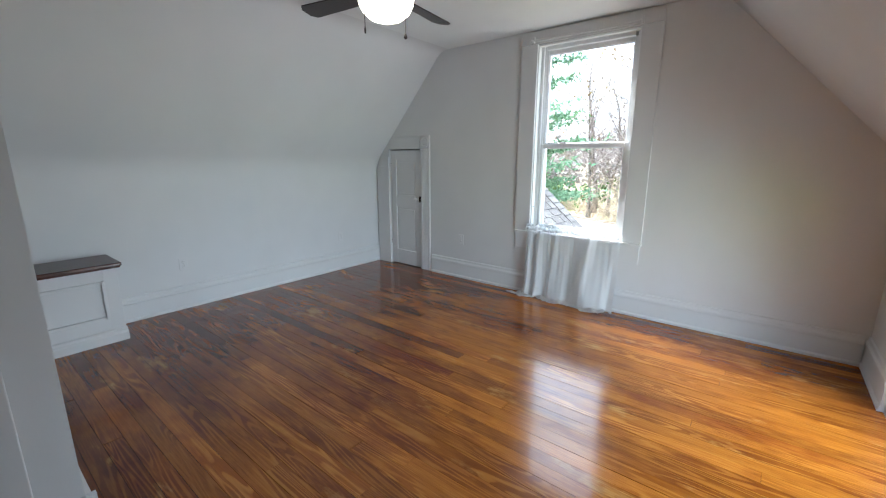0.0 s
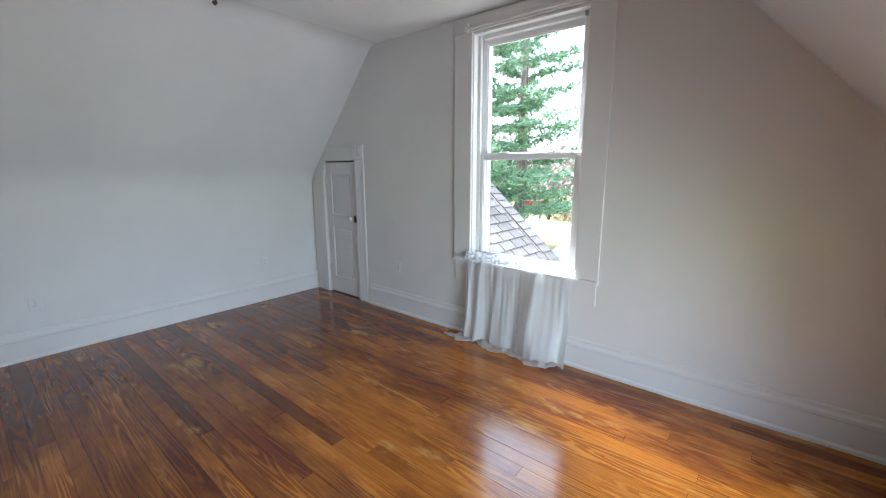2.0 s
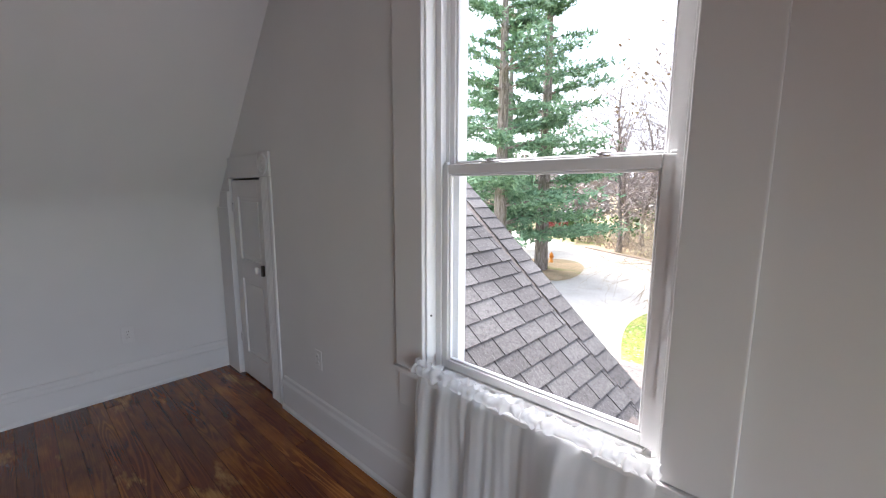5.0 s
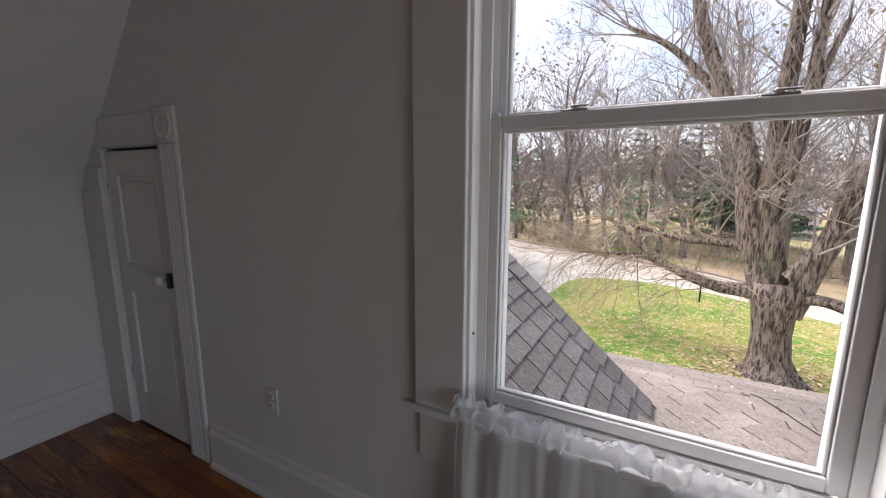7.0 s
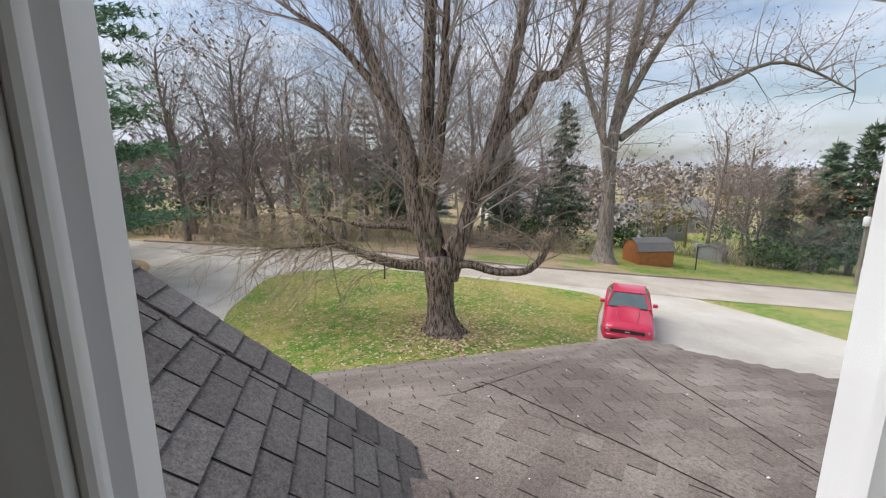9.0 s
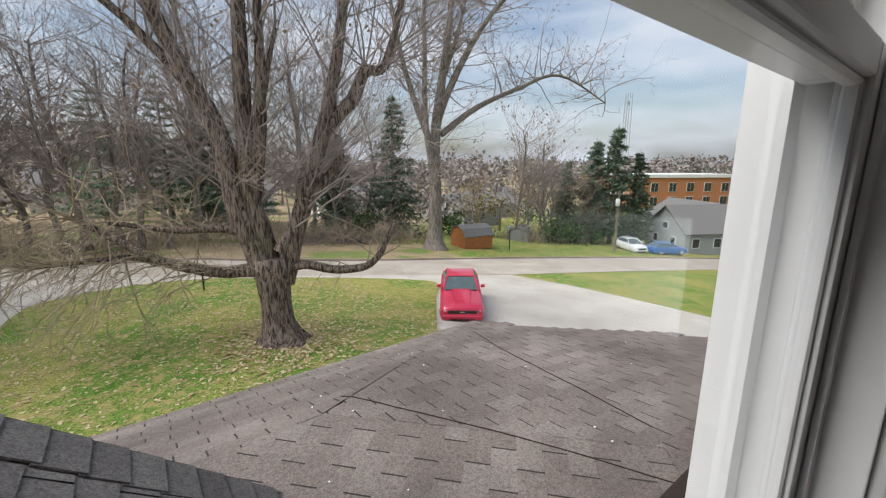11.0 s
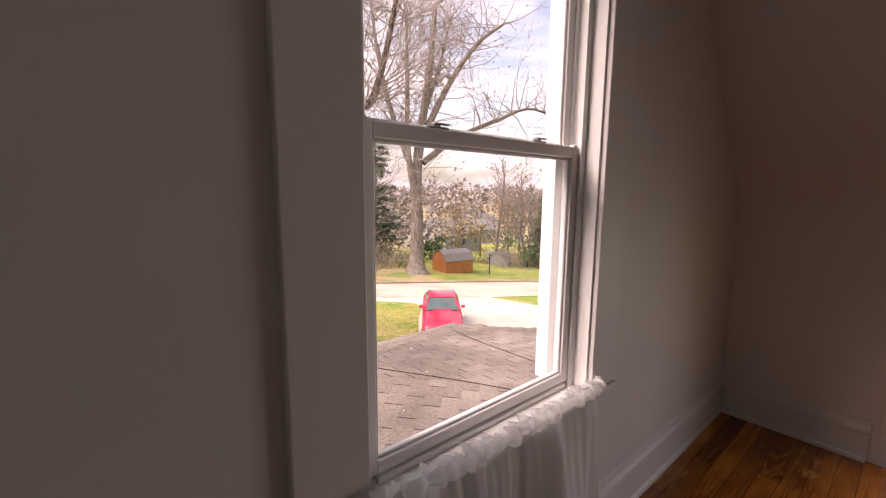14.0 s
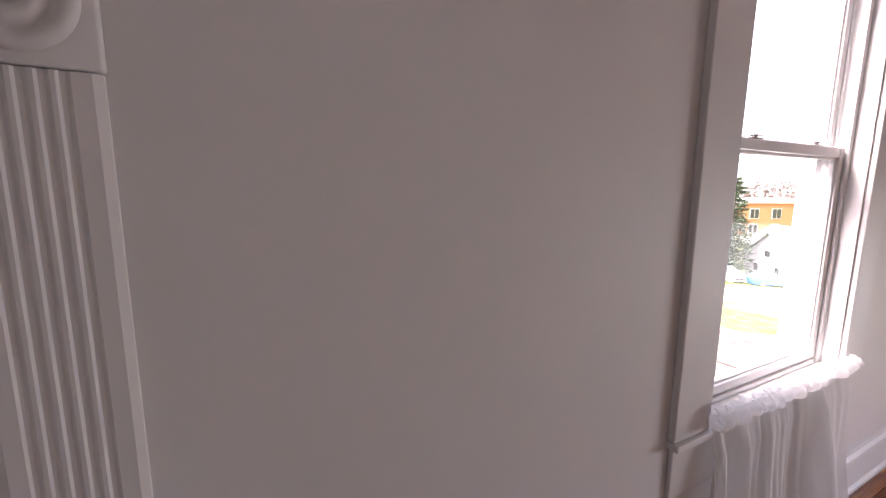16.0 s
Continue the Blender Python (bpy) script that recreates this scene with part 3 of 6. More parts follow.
# ---------------------------------------------------------------- low closet door
def make_door():
    d = empty("door_1", (DOOR[1], YW + 0.02, 0))
    tagged(d, "small white-painted panelled closet door, closed, under the slope", "door", kind="structure")
    w, h = DOOR[1] - DOOR[0] - 0.014, DOOR[3] - 0.014
    x0, x1 = -w - 0.004, -0.010
    y0, y1 = -0.006, 0.026
    st, rails = 0.095, (0.0, 0.2, 0.78, 0.93, h - 0.12, h)
    specs = [(x0, x0 + st, y0, y1, 0.008, h), (x1 - st, x1, y0, y1, 0.008, h)]
    for a, b in ((0.008, rails[1]), (rails[2], rails[3]), (rails[4], h)):
        specs.append((x0 + st, x1 - st, y0, y1, a, b))
    leaf = boxes("door_leaf", M_TRIM, d, *specs, bev=0.003)
    for a, b in ((rails[1], rails[2]), (rails[3], rails[4])):
        bm = bmesh.new()
        box(bm, x0 + st - 0.003, x1 - st + 0.003, 0.008, 0.020, a - 0.003, b + 0.003)
        box(bm, x0 + st + 0.03, x1 - st - 0.03, 0.003, 0.012, a + 0.03, b - 0.03, 0.006, 1)
        part("door_panel", bm, M_TRIM, leaf)
    bm = bmesh.new()
    lathe(bm, [(0.019, 0), (0.019, 0.004), (0.008, 0.007), (0.007, 0.03), (0.020, 0.036), (0.027, 0.048), (0.024, 0.058), (0.010, 0.064)], 20,
          Matrix.Translation((x1 - 0.062, y0, 0.892)) @ pose(0, 0, 0, 90, 0, 0))
    part("door_knob", bm, M_TRIM, leaf, "white painted round knob", True)
    boxes("latch_plate", M_BRONZE, leaf, (x1 - 0.002, x1 + 0.020, -0.052, -0.020, 0.862, 0.935), bev=0.002, label="dark iron rim latch")
    for z in (0.26, 1.27):
        boxes("hinge", M_TRIM, leaf, (x0 - 0.012, x0 + 0.02, y0 - 0.005, y0, z, z + 0.075), bev=0.002)
        boxes("hinge_screw", M_GAP, leaf, (x0 + 0.006, x0 + 0.012, y0 - 0.0065, y0 - 0.004, z + 0.055, z + 0.062), bev=0.001)
    # casings with flutes and a corner rosette
    X0, X1 = DOOR[1], -3.245
    wd = X1 - X0
    prof = [(X0, YW), (X0, YW - 0.011), (X0 + 0.012, YW - 0.014)]
    for i in range(5):
        a = X0 + 0.030 + i * 0.019
        prof += [(a, YW - 0.014), (a + 0.003, YW - 0.0112), (a + 0.009, YW - 0.0107), (a + 0.014, YW - 0.0138)]
    prof += [(X1 - 0.010, YW - 0.014), (X1, YW - 0.009), (X1, YW)]
    off = Vector((DOOR[1], YW + 0.02, 0))
    bm = bmesh.new()
    extrude_profile(bm, [(u - off.x, v - off.y) for u, v in prof], "z", 0.0, 1.516)
    part("fluted_casing", bm, M_TRIM, d, "fluted white casing board")
    bm = bmesh.new()
    box(bm, X0 - 0.004 - off.x, X1 + 0.003 - off.x, YW - 0.017 - off.y, -0.02, 1.518, 1.672, 0.004)
    m = Matrix.Translation(((X0 + X1) / 2 - off.x, YW - 0.0175 - off.y, 1.595)) @ pose(0, 0, 0, 90, 0, 0)
    lathe(bm, [(0.064, -0.004), (0.064, 0.003), (0.058, 0.008), (0.050, 0.008), (0.044, 0.001), (0.036, 0.001), (0.030, 0.007), (0.022, 0.007), (0.016, 0.001), (0.012, 0.004), (0.004, 0.006)], 32, m)
    part("rosette", bm, M_TRIM, d, "square corner block with turned rings", True)
    boxes("head_casing", M_TRIM, d, (-3.90 - off.x, X0 - 0.006 - off.x, YW - 0.018 - off.y, -0.02, 1.520, 1.66), bev=0.003)
    boxes("side_casing", M_TRIM, d, (-4.17 - off.x, DOOR[0] - off.x, YW - 0.02 - off.y, -0.02, 0.0, 1.30), (-4.09 - off.x, DOOR[0] - off.x, YW - 0.0205 - off.y, -0.02, 1.30, 1.42), bev=0.003)
    return d


make_door()


# ---------------------------------------------------------------- outlets
def make_outlet(m):
    o = empty("electrical_outlet")
    bm = bmesh.new()
    box(bm, -0.036, 0.036, -0.006, 0, -0.058, 0.058, 0.003)
    part("cover_plate", bm, M_PLASTIC, o)
    for z in (-0.021, 0.021):
        bm = bmesh.new()
        lathe(bm, [(0.016, 0), (0.016, 0.003), (0.014, 0.004)], 16, Matrix.Translation((0, -0.0055, z)) @ pose(0, 0, 0, 90, 0, 0))
        r = part("receptacle", bm, M_PLASTIC, o)
        bm = bmesh.new()
        for sx in (-0.006, 0.006):
            box(bm, sx - 0.001, sx + 0.001, -0.0105, -0.009, z - 0.002, z + 0.007)
        part("slots", bm, M_GAP, r)
    bm = bmesh.new()
    lathe(bm, [(0.003, 0), (0.003, 0.002)], 8, Matrix.Translation((0, -0.006, 0)) @ pose(0, 0, 0, 90, 0, 0))
    part("screw", bm, M_CHROME, o)
    o.matrix_world = m
    return tagged(o, "white plastic duplex electrical outlet in the wall", "outlet", "wall outlets")


out1 = make_outlet(pose(-2.765, YW, 0.462))
copy_thing(out1, pose(XL, 1.405, 0.425, 0, 0, 90))
copy_thing(out1, pose(XL, 3.215, 0.425, 0, 0, 90))


# ---------------------------------------------------------------- built-in cabinet
def make_cabinet():
    c = empty("built_in_cabinet", (XL, YE, 0))
    D, W, H = 0.392, 0.620, 0.582
    body = boxes("body", M_TRIM, c, (0.0, D - 0.018, 0.004, W - 0.004, 0.0, H), bev=0.003)
    boxes("face_frame", M_TRIM, c, (D - 0.018, D, 0.004, 0.10, 0.10, H), (D - 0.018, D, W - 0.085, W, 0.10, H), (D - 0.018, D, 0.10, W - 0.085, H - 0.09, H), (D - 0.018, D, 0.10, W - 0.085, 0.10, 0.19), bev=0.002)
    bm = bmesh.new()
    a, b, p, q = 0.10, W - 0.085, 0.19, H - 0.09
    for s in ((a, a + 0.022, p, q), (b - 0.022, b, p, q), (a + 0.022, b - 0.022, p, p + 0.022), (a + 0.022, b - 0.022, q - 0.022, q)):
        box(bm, D - 0.014, D + 0.008, s[0], s[1], s[2], s[3], 0.005, 2)
    part("panel_moulding", bm, M_TRIM, c)
    bm = bmesh.new()
    extrude_profile(bm, [(D - 0.018, 0), (D + 0.022, 0), (D + 0.022, 0.06), (D + 0.012, 0.075), (D + 0.012, 0.09), (D + 0.003, 0.10), (D - 0.018, 0.10)], "y", 0.006, W + 0.006)
    part("base_moulding", bm, M_TRIM, c)
    boxes("wooden_top", M_CHERRY, c, (0.002, D + 0.030, 0.002, W + 0.022, H, H + 0.014), (0.002, D + 0.038, 0.002, W + 0.030, H + 0.014, H + 0.040), bev=0.006, label="cherry-stained wooden top")
    return tagged(c, "white panelled built-in cabinet with a dark wooden top against the wall", "cabinet")


make_cabinet()


# ---------------------------------------------------------------- ceiling fan
def make_fan():
    f = empty("ceiling_fan", (-1.75, 1.76, CEIL))
    bm = bmesh.new()
    lathe(bm, [(0.072, 0), (0.074, -0.02), (0.055, -0.055), (0.02, -0.068)], 28)
    part("canopy", bm, M_BRONZE, f, "", True)
    bm = bmesh.new()
    lathe(bm, [(0.013, -0.06), (0.013, -0.17)], 12)
    part("downrod", bm, M_BRONZE, f, "", True)
    bm = bmesh.new()
    lathe(bm, [(0.03, -0.165), (0.095, -0.18), (0.125, -0.215), (0.128, -0.27), (0.10, -0.30), (0.065, -0.315), (0.065, -0.318), (0.05, -0.32)], 32)
    part("motor_housing", bm, M_BRONZE, f, "", True)
    bm = bmesh.new()
    lathe(bm, [(0.10, -0.315), (0.14, -0.322), (0.152, -0.34), (0.148, -0.365), (0.128, -0.405), (0.09, -0.436), (0.045, -0.451), (0.004, -0.454)], 36)
    part("glass_bowl", bm, M_LAMP, f, "glowing frosted glass bowl", True)
    for a in (98, 188, 278, 8):
        m = pose(0, 0, -0.305, 0, 0, a)
        bm = bmesh.new()
        pts = []
        for i in range(15):
            t = i / 14
            x = 0.20 + 0.42 * t
            w = 0.052 + 0.016 * t
            if t > 0.9:
                w *= math.sqrt(max(0.0, 1 - ((t - 0.9) / 0.1) ** 2 * 0.75))
            pts.append((x, w))
        loop = [(x, w) for x, w in pts] + [(x, -w) for x, w in pts[::-1]]
        tops = [bm.verts.new((x, y, 0.003 + y * 0.2)) for x, y in loop]
        bots = [bm.verts.new((x, y, -0.003 + y * 0.2)) for x, y in loop]
        bm.faces.new(tops)
        bm.faces.new(bots[::-1])
        for i in range(len(loop)):
            j = (i + 1) % len(loop)
            bm.faces.new((tops[j], tops[i], bots[i], bots[j]))
        bmesh.ops.transform(bm, matrix=m, verts=bm.verts)
        b = part("fan_blade", bm, M_FANWOOD, f)
        bm = bmesh.new()
        box(bm, 0.09, 0.25, -0.018, 0.018, 0.004, 0.012, 0.003)
        bmesh.ops.transform(bm, matrix=m, verts=bm.verts)
        part("blade_iron", bm, M_BRONZE, b)
    for y, z, fob in ((-0.155, -0.54, 0), (0.150, -0.505, 1)):
        bm = bmesh.new()
        tube(bm, [(0.0, y * 0.45, -0.33), (0, y, -0.36), (0, y, z + 0.03)], 0.0022, 6)
        ch = part("pull_chain", bm, M_BRONZE, f)
        bm = bmesh.new()
        lathe(bm, [(0.003, z + 0.032), (0.008 if fob else 0.005, z + 0.018), (0.011 if fob else 0.005, z + 0.004), (0.003, z - 0.004)], 12, Matrix.Translation((0, y, 0)))
        part("pull_fob", bm, M_FANWOOD, ch, "", True)
    return tagged(f, "dark-bladed ceiling fan with a lit frosted bowl and pull chains", "ceiling fan")


make_fan()


# ================================================================ outside
def ter(x, y=0.0):
    """Height of the ground outside: level before the house, falling away to the east."""
    return -4.2 - 0.105 * min(max(0.0, x - 1.0), 55.0)


def sheet(name, loop, lift, mat, label, category):
    bm = bmesh.new()
    bm.faces.new([bm.verts.new((x, y, 0)) for x, y in loop])
    for cx in (1.0, 56.0):
        bmesh.ops.bisect_plane(bm, geom=bm.verts[:] + bm.edges[:] + bm.faces[:], plane_co=(cx, 0, 0), plane_no=(1, 0, 0))
    bmesh.ops.triangulate(bm, faces=bm.faces[:])
    for v in bm.verts:
        v.co.z = ter(v.co.x) + lift
    bmesh.ops.recalc_face_normals(bm, faces=bm.faces)
    return structure(name, bm, mat, label, category)


def curve_loop(pts, steps=6):
    """A closed smooth line through pts."""
    out, n = [], len(pts)
    for i in range(n):
        p0, p1, p2, p3 = (Vector(pts[(i + k - 1) % n]) for k in range(4))
        for s in range(steps):
            t = s / steps
            out.append(tuple(0.5 * ((2 * p1) + (p2 - p0) * t + (2 * p0 - 5 * p1 + 4 * p2 - p3) * t * t + (3 * p1 - p0 - 3 * p2 + p3) * t ** 3)))
    return out


sheet("ground", [(-1500, -800), (1500, -800), (1500, 1500), (-1500, 1500)], 0.0, M_GRASS, "autumn grass ground reaching to the horizon", "ground")
sheet("driveway", [(-60, 60), (-26, 47), (-12, 36.0), (-3, 30), (6, 26.5), (13.4, 24.0), (18.2, 22.3), (20.0, 18.3), (20.8, 14.3), (21.2, 11.4), (21.6, 2), (21.6, -10), (-40, -10), (-60, 20)], 0.02, M_GRAVEL, "pale gravel driveway sweeping round the lawn", "driveway")
sheet("road", [(-60, 70), (-30, 50), (-17.0, 40.2), (-11.8, 37.4), (-6.8, 35.1), (-1.8, 32.3), (3.2, 30.4), (10.8, 28.8), (23.4, 27.3), (37.5, 24.9), (50.6, 21.9), (140, 0), (140, -6), (56, 14.6), (40.8, 18.2), (29.6, 20.4), (18.2, 22.3), (11.5, 24.1), (5.4, 25.6), (1.2, 26.6), (-4, 30.0), (-14, 36.2), (-30, 46), (-60, 64)], 0.035, M_ROAD, "worn grey asphalt road along the far side of the drive", "road")
sheet("lawn_island", curve_loop([(-6.1, 19.6), (-6.0, 22.6), (-5.2, 26.2), (-1.9, 27.0), (1.5, 26.0), (5.6, 25.0), (10.2, 23.2), (11.6, 21.8), (9.6, 19.2), (7.0, 15.6), (4.2, 11.2), (0.0, 9.6), (-3.0, 11.5), (-4.9, 15.6)]), 0.055, M_GRASS, "green and straw-coloured lawn island strewn with leaves", "lawn")
sheet("verge_litter", [(-60, 71.5), (-30, 50.5), (-17.0, 40.5), (-11.8, 37.7), (-6.8, 35.4), (-1.8, 32.6), (3.2, 30.7), (10.8, 29.1), (19.0, 28.1), (20.0, 36), (14, 42), (0, 44), (-14, 58), (-50, 90)], 0.018, M_LITTER, "brown leaf litter along the edge of the wood", "ground")

sheet("wood_floor", [(-160, 150), (-50, 86), (-14, 57.5), (0, 43.5), (14, 41.5), (24, 47), (48, 62), (75, 66), (170, 40), (1400, 60), (1400, 1400), (-1400, 1400), (-1400, 400)], 0.012, M_LITTER, "brown leaf-covered ground under the bare woods", "ground")


def make_kerb():
    bm = bmesh.new()
    line = [(-17.0, 40.2), (-11.8, 37.4), (-6.8, 35.1), (-1.8, 32.3), (3.2, 30.4), (10.8, 28.8), (23.4, 27.3), (37.5, 24.9), (50.6, 21.9), (90, 12.4)]
    prev = None
    pts = []
    for (xa, ya), (xb, yb) in zip(line, line[1:]):
        for s in range(6):
            t = s / 6
            pts.append((xa + (xb - xa) * t, ya + (yb - ya) * t))
    for x, y in pts:
        z = ter(x)
        cur = [bm.verts.new((x + 0.02, y + dy, z + dz)) for dy, dz in ((0.0, 0.0), (0.02, 0.15), (0.2, 0.16), (0.22, 0.0))]
        if prev:
            for k in range(3):
                bm.faces.new((prev[k], prev[k + 1], cur[k + 1], cur[k]))
        prev = cur
    bmesh.ops.recalc_face_normals(bm, faces=bm.faces)
    structure("kerb", bm, M_KERB, "weathered concrete kerb along the far side of the road", "kerb")


make_kerb()


# ---------------------------------------------------------------- roofs below the window
T45, N45 = Vector((0.69, -0.724)), Vector((0.724, 0.69))
EAVE = Vector((1.45, 7.43))


def roof_s(x, y):
    return (Vector((x, y)) - Vector((-0.8, 5.1))).dot(N45)


def z_b(x, y):
    return -0.035 - 0.045 * roof_s(x, y)


def z_c(x, y):
    return -0.055 - 0.172 * (roof_s(x, y) - 0.5)


def z_a(x, y):
    return -0.53 + 0.33 * (7.43 - y)


def roof_z(x, y):
    return min(z_a(x, y), z_b(x, y), z_c(x, y))


def shingle_mesh(w, h, key, cache={}):
    """One tab, lying in its own x (along the course) and y (up the slope), its butt at y = 0."""
    if key not in cache:
        bm = bmesh.new()
        r = random.Random(hash(key) % 1000)
        g, e = 0.0048, r.uniform(-0.002, 0.002)
        t = 0.0065 if w < 0.29 else 0.0032
        v = [(g, 0, 0.0), (w - g, e, 0.0), (w - g, h, -0.010), (g, h, -0.010), (g, 0, t), (w - g, e, t), (w - g, h, -0.001), (g, h, -0.001),
             (w - g, e, 0.0010), (w + g, e, 0.0010), (w + g, h - 0.02, -0.0018), (w - g, h - 0.02, -0.0018)]
        vs = [bm.verts.new(p) for p in v]
        # six sides of the tab, then the dark slot floor beside it
        for f in ((0, 3, 2, 1), (4, 5, 6, 7), (0, 1, 5, 4), (1, 2, 6, 5), (2, 3, 7, 6), (3, 0, 4, 7), (8, 9, 10, 11)):
            bm.faces.new([vs[i] for i in f])
        me = mesh_of(bm, "shingle", M_SHINGLE_GREY if w < 0.29 else M_SHINGLE)
        me.materials.append(M_FELT_SHADE)
        # dark cut edges: asphalt colour that also paints in the shadow lines round tabs
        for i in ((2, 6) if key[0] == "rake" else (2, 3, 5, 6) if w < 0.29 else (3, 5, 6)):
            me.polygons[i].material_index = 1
        cache[key] = me
    return cache[key]


def lay_shingles(parent, origin, along, up, rows, cols, w, h, keep, seed, lift=0.004, cuts=()):
    """Courses of tabs on a plane from its origin; keep(centre) says which are laid; cuts (point, outward) trim them."""
    rnd = random.Random(seed)
    along, up = along.normalized(), up.normalized()
    nrm = along.cross(up).normalized()
    if nrm.z < 0:
        origin, along, nrm = origin + along * (cols * w), -along, -nrm
    base = Matrix((along, up, nrm)).transposed().to_4x4()
    n = 0
    for r in range(rows):
        off = (r % 2) * w / 2 + rnd.uniform(-0.02, 0.02)
        for c in range(-2, cols):
            wt = w
            p = origin + along * (c * w + off) + up * (r * h)
            mid = p + along * w / 2 + up * h / 2
            if not keep(mid):
                continue
            tilt = Matrix.Rotation(rnd.uniform(-0.004, 0.002), 4, along)
            m = Matrix.Translation(p + nrm * (lift + rnd.uniform(0, 0.0015))) @ tilt @ base
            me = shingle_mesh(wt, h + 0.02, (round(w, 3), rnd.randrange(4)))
            near = [(q, o) for q, o in cuts if (mid - q).dot(o) > -w * 0.62]
            if near:
                bm = bmesh.new()
                bm.from_mesh(me)
                inv = m.inverted()
                for q, o in near:
                    bmesh.ops.bisect_plane(bm, geom=bm.verts[:] + bm.edges[:] + bm.faces[:], plane_co=inv @ q, plane_no=inv.to_3x3() @ o, clear_outer=True)
                me = me.copy()
                bm.to_mesh(me)
                bm.free()
                if len(me.polygons) < 3:
                    continue
            ob = new("shingle", me)
            ob.parent = parent
            ob.matrix_world = m
            n += 1
    return n


def slab(name, pts, thick, mat, parent=None):
    bm = bmesh.new()
    top = [bm.verts.new(p) for p in pts]
    bot = [bm.verts.new((p[0], p[1], p[2] - thick)) for p in pts]
    bm.faces.new(top)
    bm.faces.new(bot[::-1])
    for i in range(len(pts)):
        j = (i + 1) % len(pts)
        bm.faces.new((top[j], top[i], bot[i], bot[j]))
    bmesh.ops.recalc_face_normals(bm, faces=bm.faces)
    return part(name, bm, mat, parent)


def make_porch_roof():
    r = empty("porch_roof", (0, 0, 0))
    tagged(r, "low brown asphalt-shingled porch roof with a chamfered eave", "roof", kind="structure")
    yw = YW + 0.16
    end = EAVE + T45 * 4.6
    # crease between the flat and the sloping part runs along the chamfer; hip runs from the eave corner to it
    c0 = Vector((-0.8, 5.1)) + N45 * 0.5
    hip = None
    for i in range(400):
        q = c0 - T45 * (i * 0.01)
        if z_a(q.x, q.y) <= z_c(q.x, q.y):
            hip = q
            break
    far = c0 + T45 * ((c0.y - yw) / 0.724)
    left = -3.2
    yl = (-0.53 + 0.33 * 7.43 + 0.035 + 0.045 * ((left + 0.8) * 0.724 - 5.1 * 0.69)) / (0.33 - 0.045 * 0.69)
    slab("roof_deck", [(p.x, p.y, z_c(p.x, p.y) - 0.004) for p in (hip, EAVE, end, Vector((end.x, yw)), far)], 0.10, M_SHINGLE, r)
    slab("roof_deck", [(hip.x, hip.y, z_b(hip.x, hip.y) - 0.004), (far.x, far.y, z_b(far.x, far.y) - 0.004), (left, yw, z_b(left, yw) - 0.004), (left, yl, z_b(left, yl) - 0.004)], 0.10, M_SHINGLE, r)
    slab("roof_deck", [(left, yl, z_a(left, yl) - 0.004), (hip.x, hip.y, z_a(hip.x, hip.y) - 0.004), (EAVE.x, EAVE.y, -0.534), (left, EAVE.y, -0.534)], 0.10, M_SHINGLE, r)
    w, h = 0.30, 0.128
    # vertical planes through the lines where two facets meet
    def split(ga, gb):
        g = Vector((ga[0] - gb[0], ga[1] - gb[1], 0)).normalized()
        return g
    ga, gb, gc = (0.0, -0.33), (-0.045 * 0.724, -0.045 * 0.69), (-0.172 * 0.724, -0.172 * 0.69)
    at_hip = Vector((hip.x, hip.y, 0))
    ab, ac, bc = (at_hip, split(ga, gb)), (Vector((EAVE.x, EAVE.y, 0)), split(ga, gc)), (Vector((c0.x, c0.y, 0)), split(gb, gc))
    other = lambda cut: (cut[0], -cut[1])
    # front slope
    o = Vector((left, 7.45, z_a(0, 7.45)))
    lay_shingles(r, o, Vector((1, 0, 0)), Vector((0, -1, 0.33)), 13, 18, w, h,
                 lambda m: m.x > -2.7 and z_a(m.x, m.y) < min(z_b(m.x, m.y), z_c(m.x, m.y)) + 0.06, 5, 0.004, (ab, ac))
    # chamfered slope
    o3 = Vector((-1.4, 7.45, z_c(-1.4, 7.45)))
    lay_shingles(r, o3, Vector((1, 0, -0.172 * 0.724)), Vector((0, -1, 0.172 * 0.69)), 28, 17, w, h,
                 lambda m: m.y > yw + 0.05 and roof_s(m.x, m.y) < 3.24 and z_c(m.x, m.y) < min(z_a(m.x, m.y), z_b(m.x, m.y)) + 0.03 and m.x < 3.6, 6, 0.004, (other(ac), other(bc)))
    # flatter part below the window
    s0 = c0 + N45 * 0.02 - T45 * 2.7
    o4 = Vector((s0.x, s0.y, z_b(s0.x, s0.y)))
    lay_shingles(r, o4, Vector((-N45.x, -N45.y, 0.045)), Vector((T45.x, T45.y, 0)), 40, 9, w, h,
                 lambda m: m.y > yw + 0.05 and m.x > -1.75 and z_b(m.x, m.y) < min(z_a(m.x, m.y), z_c(m.x, m.y)) + 0.03, 7, 0.006, (other(ab), bc))
    # raised seams and the ridge of cut tabs at the chamfer's hip
    for line in (((-0.76, 6.20), (-0.53, 5.75), (-0.10, 4.95), (0.2, 4.3)), ((1.15, 7.0), (0.93, 6.40), (0.70, 5.42), (0.48, 4.6))):
        bm = bmesh.new()
        pts = []
        for (xa, ya2), (xb, yb) in zip(line, line[1:]):
            for s in range(5):
                t = s / 5
                x, y = xa + (xb - xa) * t, ya2 + (yb - ya2) * t
                pts.append((x + 0.008 * noise.noise((x * 9, y * 9, 0)), y, roof_z(x, y) + 0.012))
        tube(bm, pts, 0.0035, 5)
        part("roof_seam", bm, M_GAP, r)
    boxes("fascia", M_TRIM, r, (left, EAVE.x, 7.40, 7.42, -0.78, -0.60))
    # small white flecks and twigs lying on the shingles
    rnd = random.Random(8)
